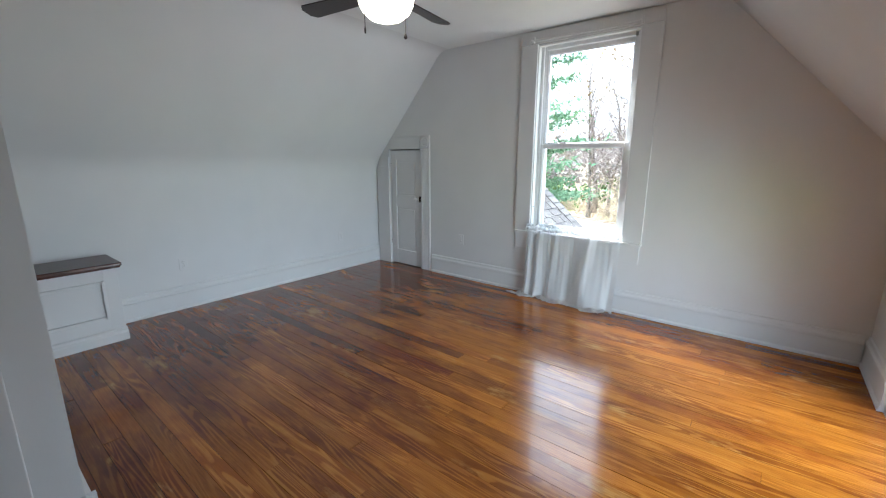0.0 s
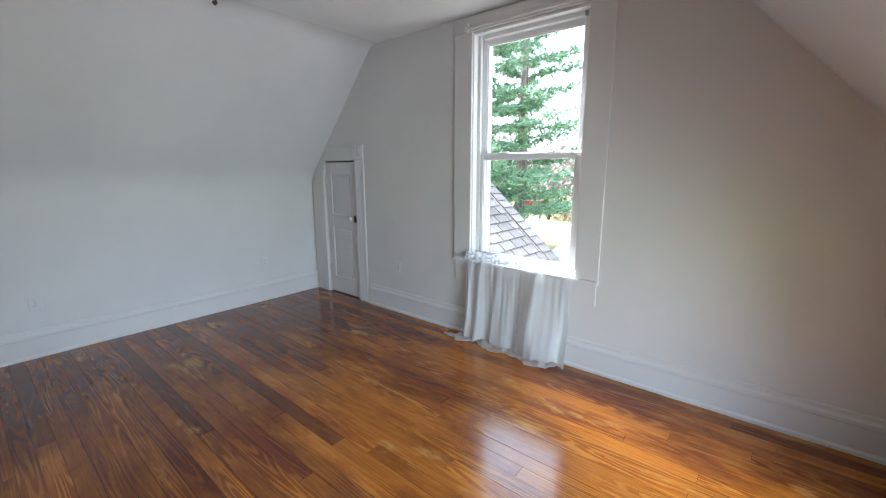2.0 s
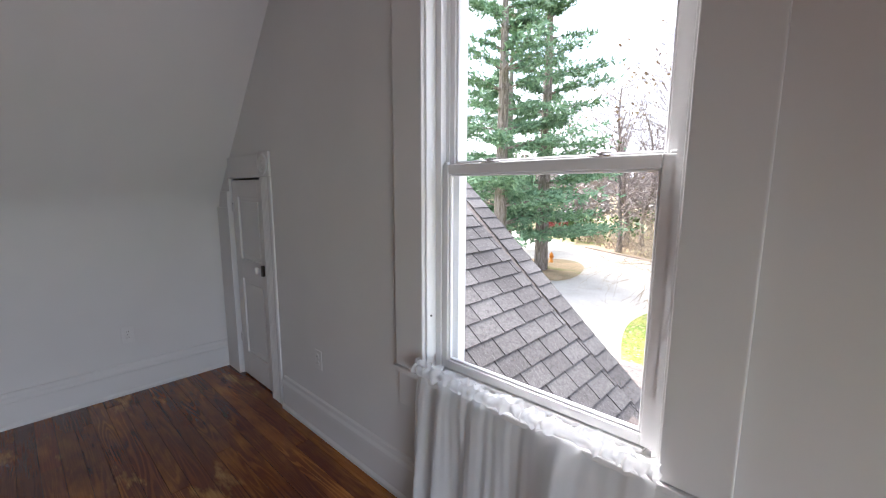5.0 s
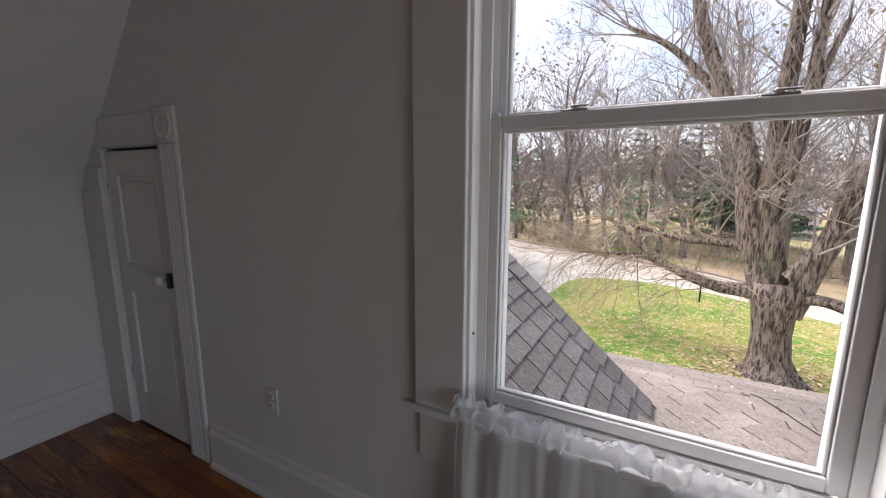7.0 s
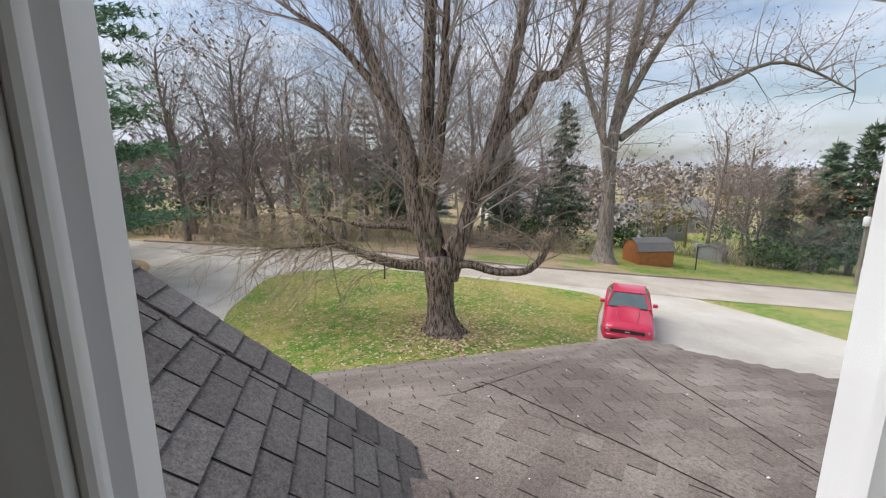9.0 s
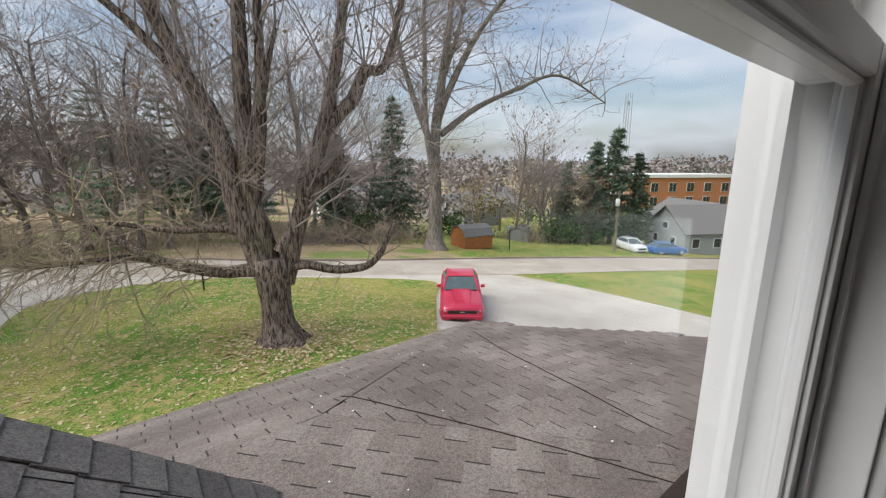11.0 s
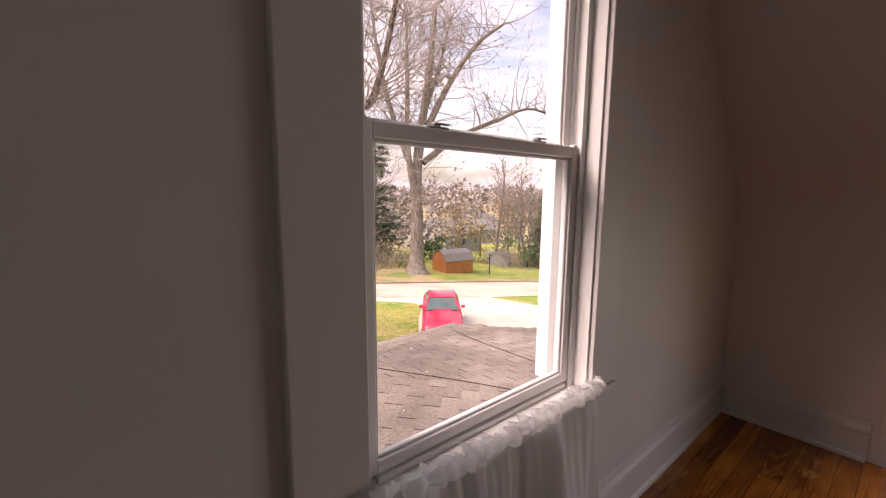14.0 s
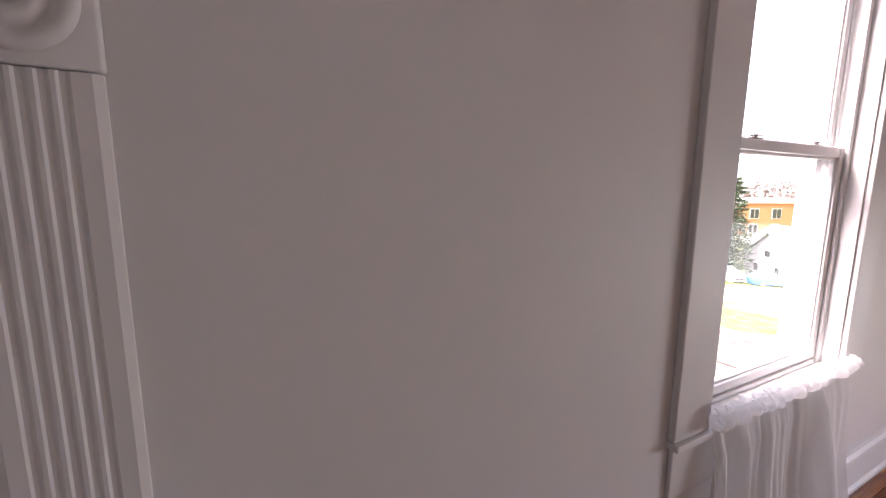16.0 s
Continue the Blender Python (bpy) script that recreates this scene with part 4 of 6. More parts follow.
    bm = bmesh.new()
    for _ in range(26):
        x, y = rnd.uniform(-1.2, 2.4), rnd.uniform(4.5, 7.2)
        if roof_s(x, y) > 3.0:
            continue
        z = roof_z(x, y) + 0.014
        a, s = rnd.uniform(0, 6.3), rnd.uniform(0.005, 0.013)
        box(bm, x, x + s, y, y + s * 0.7, z, z + 0.003)
    tagged(part("roof_debris", bm, M_PLASTIC), "small pale flecks of debris lying on the shingles", "debris", kind="stuff")


make_porch_roof()


def make_gable_roof():
    """The steep slope beside the window, ending in a rake."""
    r = empty("gable_roof", (0, 0, 0))
    tagged(r, "steep grey-brown shingled gable roof slope beside the window", "roof", kind="structure")
    x0, z0, k = -1.335, -0.028, 0.87
    xt = -5.2
    ya, yb = YW + 0.16, 5.50
    up = Vector((-1, 0, k))
    z0 -= 0.008
    slab("roof_deck", [(x0, ya, z0), (x0, yb - 0.01, z0), (xt, yb + 0.12, z0 + (x0 - xt) * k), (xt, ya, z0 + (x0 - xt) * k)], 0.05, M_SHINGLE, r)
    z0 += 0.008
    o = Vector((x0 + 0.03, ya - 0.05, z0 - 0.024))
    w, h = 0.235, 0.122
    lay_shingles(r, o, Vector((0, 1, 0)), up, 26, 9, w, h, lambda m: ya < m.y < yb - 0.08, 9, 0.004, ((Vector((0, yb - 0.196, 0)), Vector((0, 1, 0))),))
    # cut rake tabs
    rnd = random.Random(3)
    ln = math.sqrt(1 + k * k)
    for i in range(26):
        p = Vector((x0 - 0.04 - i * h / ln * 0.995, yb - 0.20 + 0.0045 * i, z0 + (0.04 + i * h / ln * 0.995) * k))
        nrm = Vector((0, 1, 0)).cross(up).normalized()
        base = Matrix((Vector((0, 1, 0)), up.normalized(), nrm)).transposed().to_4x4()
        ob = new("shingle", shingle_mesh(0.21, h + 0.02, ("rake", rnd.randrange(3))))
        ob.parent = r
        ob.matrix_world = Matrix.Translation(p + nrm * 0.004) @ base
    bm = bmesh.new()
    tube(bm, [(x0 + 0.02, yb, z0 - 0.03), (x0 - 1.5, yb + 0.045, z0 + 1.5 * k - 0.01), (xt, yb + 0.12, z0 + (x0 - xt) * k - 0.01)], 0.012, 6)
    part("drip_edge", bm, M_SHINGLE, r)
    # lifted corner tab over the valley
    bm = bmesh.new()
    vs = [bm.verts.new(c) for c in ((x0 + 0.05, 5.02, 0.006), (x0 + 0.06, 5.19, 0.028), (x0 - 0.1, 5.2, 0.075), (x0 - 0.1, 5.0, 0.072))]
    lo = [bm.verts.new(v.co - Vector((0, 0, 0.007))) for v in vs]
    bm.faces.new(vs)
    bm.faces.new(lo[::-1])
    for i in range(4):
        j = (i + 1) % 4
        bm.faces.new((vs[j], vs[i], lo[i], lo[j]))
    part("lifted_shingle", bm, M_SHINGLE, r)


make_gable_roof()


# ---------------------------------------------------------------- trees
def grow(bm, rnd, p, d, ln, r, depth, up=0.12, spread=0.6, droop=0.0, sides=4, kids=(2, 4), wob=0.16):
    """A branch with its own branches, as tapering bars."""
    segs = 4 if depth > 0 else 3
    pts, rad = [Vector(p)], [r]
    d = Vector(d).normalized()
    for i in range(segs):
        d = (d + Vector((rnd.gauss(0, wob), rnd.gauss(0, wob), rnd.gauss(0, wob) + up - droop))).normalized()
        pts.append(pts[-1] + d * ln / segs)
        rad.append(r * (1 - 0.75 * (i + 1) / segs))
    tube(bm, pts, rad, sides if depth > 1 else 3, False)
    if depth > 0:
        for _ in range(rnd.randint(*kids)):
            t = rnd.uniform(0.3, 1.0)
            i = min(int(t * segs), segs - 1)
            q = pts[i].lerp(pts[i + 1], t * segs - i)
            dd = (d + Vector((rnd.gauss(0, spread), rnd.gauss(0, spread), rnd.gauss(0, spread * 0.7)))).normalized()
            grow(bm, rnd, q, dd, ln * rnd.uniform(0.45, 0.75), max(0.006, r * 0.45 * (1.1 - 0.5 * t)), depth - 1, up, spread, droop, sides, kids, wob)


def smooth_line(pts, steps=5):
    out = []
    n = len(pts)
    for i in range(n - 1):
        p0, p1, p2, p3 = (Vector(pts[min(max(i + k - 1, 0), n - 1)]) for k in range(4))
        for s in range(steps):
            t = s / steps
            out.append(0.5 * ((2 * p1) + (p2 - p0) * t + (2 * p0 - 5 * p1 + 4 * p2 - p3) * t * t + (3 * p1 - p0 - 3 * p2 + p3) * t ** 3))
    return out + [Vector(pts[-1])]


def limb(bm, pts, r0, r1, rnd, n=12, rough=0.10):
    """A heavy limb along pts, with a knotty surface."""
    line = smooth_line(pts)
    m = len(line)
    rings = []
    s = None
    for i, p in enumerate(line):
        d = (line[min(i + 1, m - 1)] - line[max(i - 1, 0)]).normalized()
        s = d.orthogonal().normalized() if s is None else (s - d * s.dot(d)).normalized()
        t = d.cross(s)
        r = r0 + (r1 - r0) * i / (m - 1)
        rings.append([bm.verts.new(p + (s * math.cos(a) + t * math.sin(a)) * r * (1 + rough * 2 * noise.noise(p * 1.7 + Vector((math.cos(a), math.sin(a), 0)) * 1.3)))
                      for a in (2 * math.pi * k / n for k in range(n))])
    for a, b in zip(rings, rings[1:]):
        for k in range(n):
            j = (k + 1) % n
            bm.faces.new((a[k], a[j], b[j], b[k]))
    bm.faces.new(rings[-1])
    return line


def make_maple():
    t = empty("maple_tree", (1.6, 16.75, -4.24))
    rnd = random.Random(21)
    bm = bmesh.new()
    # flared trunk
    rings = []
    for z, r in ((-0.15, 0.92), (0.05, 0.74), (0.3, 0.53), (0.7, 0.44), (1.3, 0.41), (1.9, 0.45), (2.4, 0.54), (2.8, 0.50)):
        ring = []
        for k in range(22):
            a = 2 * math.pi * k / 22
            rr = r * (1 + 0.10 * math.sin(a * 5 + 1) * (1.4 if z < 0.4 else 0.6) + 0.12 * noise.noise((math.cos(a) * 2, math.sin(a) * 2, z * 1.5)))
            ring.append(bm.verts.new((rr * math.cos(a) * 1.08 - 0.05 * z, rr * math.sin(a) * 0.95 + 0.02 * z, z)))
        rings.append(ring)
    for a, b in zip(rings, rings[1:]):
        for k in range(22):
            j = (k + 1) % 22
            bm.faces.new((a[k], a[j], b[j], b[k]))
    bm.faces.new(rings[-1])
    part("trunk", bm, M_BARK, t, "", True)
    limbs = [
        ([(-0.15, 0.1, 2.0), (-0.35, 0.15, 2.7), (-0.80, 0.35, 4.3), (-1.15, 0.5, 6.6), (-1.75, 0.7, 8.0), (-2.5, 1.0, 10.3), (-3.1, 1.3, 13.0)], 0.44, 0.12),
        ([(-1.35, 0.55, 7.1), (-2.0, 0.8, 8.2), (-3.2, 1.2, 9.6), (-4.5, 1.5, 10.5)], 0.19, 0.06),
        ([(-0.05, 0.1, 2.1), (-0.25, 0.2, 3.4), (-0.50, 0.2, 5.0), (-0.48, 0.1, 7.6), (-0.35, 0.0, 11.0), (-0.25, 0.0, 14.0)], 0.36, 0.12),
        ([(-0.40, 0.2, 4.4), (-0.1, -0.1, 7.0), (0.02, -0.2, 9.4), (0.15, -0.2, 13.0)], 0.22, 0.07),
        ([(-0.15, 0.0, 6.6), (0.2, -0.1, 8.3), (0.50, -0.1, 9.4)], 0.10, 0.05),
        ([(0.2, 0.0, 2.0), (0.42, -0.1, 2.8), (1.05, -0.35, 5.0), (1.68, -0.6, 7.1), (2.2, -0.8, 9.8), (2.7, -0.8, 13.4)], 0.36, 0.10),
        ([(1.62, -0.55, 6.7), (2.45, -0.8, 7.6), (2.80, -0.95, 8.4), (3.4, -1.1, 8.6), (3.9, -1.2, 10.1), (4.5, -1.2, 12.6)], 0.24, 0.07),
        ([(1.10, -0.35, 4.7), (1.6, -0.5, 5.2), (2.1, -0.65, 5.95)], 0.17, 0.10),
        ([(0.1, -0.2, 3.0), (0.7, -0.25, 4.2), (1.0, -0.2, 6.0)], 0.2, 0.10),
        ([(-0.25, 0.1, 2.42), (-0.8, 0.35, 2.44), (-1.5, 0.6, 2.45), (-2.8, 1.1, 2.85), (-3.8, 1.6, 3.55), (-4.7, 2.0, 4.2)], 0.25, 0.07),
        ([(-2.9, 1.15, 2.8), (-3.5, 1.5, 3.0), (-4.6, 2.0, 2.95), (-6.0, 2.6, 2.8)], 0.11, 0.05),
        ([(-0.3, 0.3, 3.5), (-1.4, 0.8, 3.75), (-2.4, 1.4, 3.7), (-4.0, 2.2, 4.0)], 0.16, 0.06),
        ([(0.25, -0.1, 2.45), (0.85, -0.4, 2.52), (1.7, -0.8, 2.32), (2.5, -1.15, 2.38), (2.95, -1.3, 2.75), (3.15, -1.4, 3.2), (3.45, -1.45, 3.75)], 0.17, 0.07),
    ]
    twigs = bmesh.new()
    pale = bmesh.new()
    for i, (pts, r0, r1) in enumerate(limbs):
        bm = bmesh.new()
        line = limb(bm, pts, r0, r1, rnd)
        part("limb", bm, M_BARK, t, "", True)
        low = i in (9, 10, 11, 12)
        count = (30, 22, 26, 20, 4, 26, 26, 3, 8, 34, 24, 20, 6)[i]
        for _ in range(count):
            k = rnd.randrange(len(line) // 3, len(line))
            p = line[k]
            if low:
                d = Vector((rnd.gauss(-0.5 if i != 12 else 0.2, 0.6), rnd.gauss(0, 0.6), rnd.gauss(0.2, 0.4) if i != 12 else rnd.uniform(0.4, 1.2)))
                grow(pale, rnd, p, d, rnd.uniform(1.6, 3.2), 0.030, 2, 0.0, 0.5, 0.08, 4, (3, 5), 0.22)
            else:
                d = Vector((rnd.gauss(0, 0.55) + 0.12 * p.x, rnd.gauss(0, 0.55), abs(rnd.gauss(0.7, 0.35))))
                grow(twigs, rnd, p, d, rnd.uniform(1.8, 3.8), 0.034, 3, 0.08, 0.5, 0.0, 4, (3, 5), 0.14)
    part("branches", twigs, M_TWIG, t, "dense bare upright branches")
    part("drooping_twigs", pale, M_TWIG_PALE, t, "pale tangled drooping twigs")
    return tagged(t, "old many-limbed bare maple with furrowed bark on the lawn", "tree")


make_maple()


def bare_tree_meshes(seed, height, r, leaves=0, lean=0.0):
    rnd = random.Random(seed)
    bm = bmesh.new()
    pts = [(0, 0, -0.2)]
    x = y = 0.0
    for i in range(1, 7):
        x += rnd.gauss(lean, 0.25)
        y += rnd.gauss(0, 0.25)
        pts.append((x, y, height * i / 6 * 0.8))
    line = limb(bm, pts, r, r * 0.25, rnd, 9, 0.05)
    for v in bm.verts:
        if v.co.z < 0.6:
            v.co.x *= 1.35
            v.co.y *= 1.35
    trunk = mesh_of(bm, "trunk", M_BARK_GREY, True)
    tw = bmesh.new()
    ends = []
    for k in range(len(line) // 4, len(line)):
        for _ in range(2):
            f = k / len(line)
            d = Vector((rnd.gauss(0, 1), rnd.gauss(0, 1), rnd.uniform(0.3, 1.1)))
            grow(tw, rnd, line[k], d, height * rnd.uniform(0.22, 0.42) * (1.2 - 0.6 * f), r * 0.30 * (1.1 - f * 0.7), 3, 0.07, 0.55, 0.0, 4, (2, 3), 0.15)
    if leaves:
        cands = [v.co.copy() for v in tw.verts]
        lf = bmesh.new()
        for _ in range(leaves):
            p = rnd.choice(cands)
            if p.z < height * 0.35:
                continue
            s = rnd.uniform(0.05, 0.12)
            a = Vector((rnd.gauss(0, 1), rnd.gauss(0, 1), rnd.gauss(0, 1))).normalized()
            b = a.orthogonal().normalized()
            c = a.cross(b)
            lf.faces.new([lf.verts.new(p + b * s * u + c * s * v) for u, v in ((-1, -0.6), (1, -0.6), (1, 0.6), (-1, 0.6))])
        leaf = mesh_of(lf, "leaves", M_LEAF)
    else:
        leaf = None
    return trunk, mesh_of(tw, "branches", M_TWIG), leaf


def bare_tree(meshes, x, y, rz=0, s=1.0, label="tall bare deciduous tree at the edge of the wood", z=None):
    t = empty("bare_tree", (x, y, ter(x, y) if z is None else z), rz)
    t.scale = (s, s, s)
    for nm, me in zip(("trunk", "branches", "leaves"), meshes):
        if me:
            o = new(nm, me)
            o.parent = t
    return tagged(t, label, "tree", "bare trees of the wood")


BARE = [bare_tree_meshes(31, 14, 0.22), bare_tree_meshes(32, 12, 0.16), bare_tree_meshes(33, 15, 0.2, 300), bare_tree_meshes(34, 9, 0.12, 500)]


def make_oak():
    t = empty("oak_tree", (19.6, 32.8, ter(19.6)))
    t.scale = (1.2, 1.2, 1.2)
    rnd = random.Random(5)
    limbs = [([(0, 0, -0.2), (0, 0.1, 0.8), (0.1, 0.2, 4.0), (0.25, 0.4, 8.0), (0.9, 0.5, 12), (1.6, 0.5, 16), (2.0, 0.5, 20)], 0.62, 0.16),
             ([(0.2, 0.3, 6.2), (0.5, 0.3, 9.5), (2.6, -0.2, 14.0), (5.0, -0.9, 17.5), (7.5, -1.5, 19.5)], 0.34, 0.10),
             ([(0.8, 0.4, 8.4), (3.5, -0.4, 10.4), (7.0, -1.3, 12.0), (10.5, -2.4, 13.2), (14.0, -4.4, 11.2)], 0.26, 0.05),
             ([(0.15, 0.3, 7.0), (-1.6, 0.5, 11.0), (-2.6, 0.9, 15), (-3.2, 1.0, 19)], 0.26, 0.07),
             ([(0.1, 0.2, 5.2), (-0.7, 0.2, 9), (-0.9, 0, 14), (-1.0, 0, 19)], 0.28, 0.08),
             ([(0.9, 0.5, 12), (2.2, 0.4, 15.2), (3.2, 0.2, 19)], 0.2, 0.06)]
    tw = bmesh.new()
    for i, (pts, r0, r1) in enumerate(limbs):
        bm = bmesh.new()
        line = limb(bm, pts, r0, r1, rnd, 11, 0.06)
        if i == 0:
            for v in bm.verts:
                k = max(0.0, 1 - v.co.z / 1.2)
                v.co.x *= 1 + 0.6 * k
                v.co.y *= 1 + 0.6 * k
        part("trunk" if i == 0 else "limb", bm, M_BARK_GREY, t, "", True)
        for _ in range(46):
            k = rnd.randrange(len(line) // 3, len(line))
            d = Vector((rnd.gauss(0, 0.8), rnd.gauss(0, 0.8), rnd.gauss(0.5, 0.5)))
            grow(tw, rnd, line[k], d, rnd.uniform(2.0, 4.4), 0.045, 3, 0.03, 0.55, 0.0, 4, (2, 3), 0.2)
    cands = [v.co.copy() for v in tw.verts]
    part("branches", tw, M_TWIG, t)
    lf = bmesh.new()
    for _ in range(3600):
        p = rnd.choice(cands)
        s = rnd.uniform(0.03, 0.06)
        a = Vector((rnd.gauss(0, 1), rnd.gauss(0, 1), rnd.gauss(0, 1))).normalized()
        b = a.orthogonal().normalized()
        c = a.cross(b)
        lf.faces.new([lf.verts.new(p + b * s * u + c * s * v) for u, v in ((-1, -0.6), (1, -0.6), (1, 0.6), (-1, 0.6))])
    part("leaves", lf, M_LEAF, t, "sparse dry brown leaves")
    return tagged(t, "large grey-barked oak with wide limbs and few dry leaves", "tree")


make_oak()


def conifer_meshes(seed, height, width, layers, mat, airy=0.0, tuft=0.22, dense=11):
    """Trunk, and boughs as many small needle tufts along drooping branches."""
    rnd = random.Random(seed)
    bm = bmesh.new()
    tube(bm, [(0, 0, -0.2), (0.05, 0, height * 0.5), (0, 0, height)], [height * 0.018 + 0.04, height * 0.012 + 0.02, 0.02], 8)
    nd = bmesh.new()
    for i in range(layers):
        f = i / layers
        z = height * (0.10 + 0.88 * f)
        rad = width * (1 - f) ** 0.8 * rnd.uniform(0.75, 1.1) + 0.15
        for _ in range(rnd.randint(4, 7)):
            a = rnd.uniform(0, 2 * math.pi)
            L = rad * rnd.uniform(0.65, 1.1)
            dirv = Vector((math.cos(a), math.sin(a), 0))
            lift = 0.18 if airy else -0.22
            tip = dirv * L + Vector((0, 0, L * lift * rnd.uniform(0.4, 1.2)))
            base = Vector((0, 0, z))
            tube(bm, [base, base + tip * 0.5 + Vector((0, 0, 0.03 * L)), base + tip], [0.035 + 0.008 * L, 0.02, 0.006], 4, False)
            n = int(10 + L * dense)
            for k in range(n):
                t = rnd.uniform(0.25 if airy else 0.08, 1.0)
                p = base + tip * t + Vector((rnd.gauss(0, 0.10 * L * (0.4 + t * 0.6)), rnd.gauss(0, 0.10 * L * (0.4 + t * 0.6)), rnd.gauss(0.02, (0.03 if airy else 0.05) * L)))
                for _ in range(3):
                    s = tuft * rnd.uniform(0.6, 1.4)
                    d = (dirv * 0.6 + Vector((rnd.gauss(0, 0.7), rnd.gauss(0, 0.7), rnd.gauss(0.15, 0.5)))).normalized()
                    w = d.orthogonal().normalized() * s * 0.16
                    nd.faces.new([nd.verts.new(q) for q in (p - w, p + w, p + d * s)])
    return mesh_of(bm, "trunk", M_BARK_GREY), mesh_of(nd, "needles", mat)


def conifer(meshes, x, y, rz=0, s=1.0, label="dark green conifer among the bare trees", name="conifer"):
    t = empty(name, (x, y, ter(x, y)), rz)
    t.scale = (s, s, s)
    for nm, me in zip(("trunk", "needles"), meshes):
        o = new(nm, me)
        o.parent = t
    return tagged(t, label, "tree", "conifers")


PINE = conifer_meshes(61, 20, 5.6, 18, M_NEEDLE, 1.0, 0.27, 32)
SPRUCE = conifer_meshes(62, 12, 3.0, 22, M_NEEDLE_FAR, 0.0, 0.34)
CEDAR = conifer_meshes(63, 10, 2.3, 22, M_NEEDLE_FAR, 0.0, 0.36)
for x, y, rz, s in ((-15.1, 23.3, 20, 1.15), (-14.8, 28.0, 130, 1.2), (-23.0, 36.0, 240, 1.2), (-24.0, 26.0, 310, 1.1)):
    conifer(PINE, x, y, rz, s, "tall white pine with layered open boughs", "pine_tree")
for x, y, rz, s in ((-3.5, 47.0, 75, 0.62), (1.2, 50.0, 200, 0.70), (4.6, 53.0, 10, 0.66), (8.0, 50.5, 280, 0.58)):
    conifer(PINE, x, y, rz, s, "blue-green white pine standing among the bare trees", "pine_tree")
for x, y, rz, s in ((3.5, 45, 0, 1.0), (14.8, 44, 30, 1.0), (16.8, 47, 140, 0.9), (20.8, 42, 80, 1.25)):
    conifer(SPRUCE, x, y, rz, s)
for x, y, rz, s in ((48.0, 35.5, 0, 1.4), (50.5, 34.0, 90, 1.6), (53.0, 32.0, 200, 1.3), (45.0, 37.5, 40, 1.1), (56, 40, 10, 1.5)):
    conifer(CEDAR, x, y, rz, s, "dense dark evergreen beside the parked cars")

rnd = random.Random(77)
spots = [(-15, 44), (-12, 43), (-9.5, 41), (-7, 42.5), (-4.5, 38.5), (-2, 41), (0.5, 37), (2.5, 39), (5.0, 39.5), (7.5, 42.5), (10.2, 41), (13.0, 40.5), (16.0, 43), (19.5, 46), (23, 48), (3, 46), (-1, 36.5), (-13, 39.8),
         (-11, 52), (6, 48), (15, 50), (24, 48), (-24, 55), (-20, 60)]
for i, (x, y) in enumerate(spots):
    bare_tree(BARE[(0, 1, 2, 1, 0)[i % 5]], x + rnd.uniform(-0.8, 0.8), y + rnd.uniform(-0.8, 0.8), rnd.uniform(0, 360), rnd.uniform(1.0, 1.45))
for x, y, s, k in ((36.5, 38.5, 1.1, 2), (40.0, 37.0, 1.1, 0), (42.5, 37.5, 1.0, 1), (32.0, 41.0, 0.8, 3), (44.5, 35.5, 1.0, 3), (38.5, 39.5, 1.0, 3), (43, 39.5, 1.2, 3), (35, 43, 0.9, 3), (46.5, 34.5, 1.0, 3)):
    bare_tree(BARE[k], x, y, rnd.uniform(0, 360), s, "slender bare tree beside the sloping yard")
bare_tree(BARE[0], -8.5, 38.5, 50, 1.25, "bare tree with fine purple-grey twigs beside the drive")
bare_tree(BARE[1], -5.2, 36.6, 150, 1.2, "bare tree with fine purple-grey twigs beside the drive")


def make_brush(name, label, count, area, h, mat, seed, leafy=0):
    """Tangled thin stems."""
    rr = random.Random(seed)
    bm = bmesh.new()
    for _ in range(count):
        x, y = area(rr)
        p = Vector((x, y, ter(x) - 0.05))
        d = Vector((rr.gauss(0, 0.4), rr.gauss(0, 0.4), 1))
        grow(bm, rr, p, d, h * rr.uniform(0.5, 1.2), 0.025, 1, 0.0, 0.7, 0.02, 3, (2, 4), 0.22)
    tagged(part(name, bm, mat), label, "undergrowth", kind="stuff")


def wood_edge(rr):
    t = rr.random()
    x = -28 + 50 * t
    base = 49 - 0.75 * (x + 28) if x < -3 else 34
    return x, max(base, 34) + abs(rr.gauss(0, 4)) + 1.5


make_brush("woodland_undergrowth", "tangled brown bare undergrowth at the edge of the wood", 1500, wood_edge, 2.2, M_BRUSH, 41)
make_brush("far_undergrowth", "brown thicket on the slope beside the yard", 500, lambda rr: (rr.uniform(34, 49), rr.uniform(34, 42)), 2.6, M_BRUSH, 42)


def make_fallen_branches():
    rr = random.Random(12)
    bm = bmesh.new()
    for _ in range(90):
        x, y = 12.4 + rr.gauss(0, 1.6), 37.6 + rr.gauss(0, 0.8)
        d = Vector((rr.gauss(0, 1), rr.gauss(0, 0.5), rr.gauss(0.05, 0.2)))
        p = Vector((x, y, ter(x) + abs(rr.gauss(0.1, 0.3))))
        tube(bm, [p - d * 0.8, p, p + d * 0.8 + Vector((0, 0, rr.gauss(0, 0.15)))], [0.06, 0.05, 0.02], 5)
    tagged(part("brush_pile", bm, M_BARK_GREY), "heap of cut grey branches beside the road", "brush pile", kind="stuff")


make_fallen_branches()


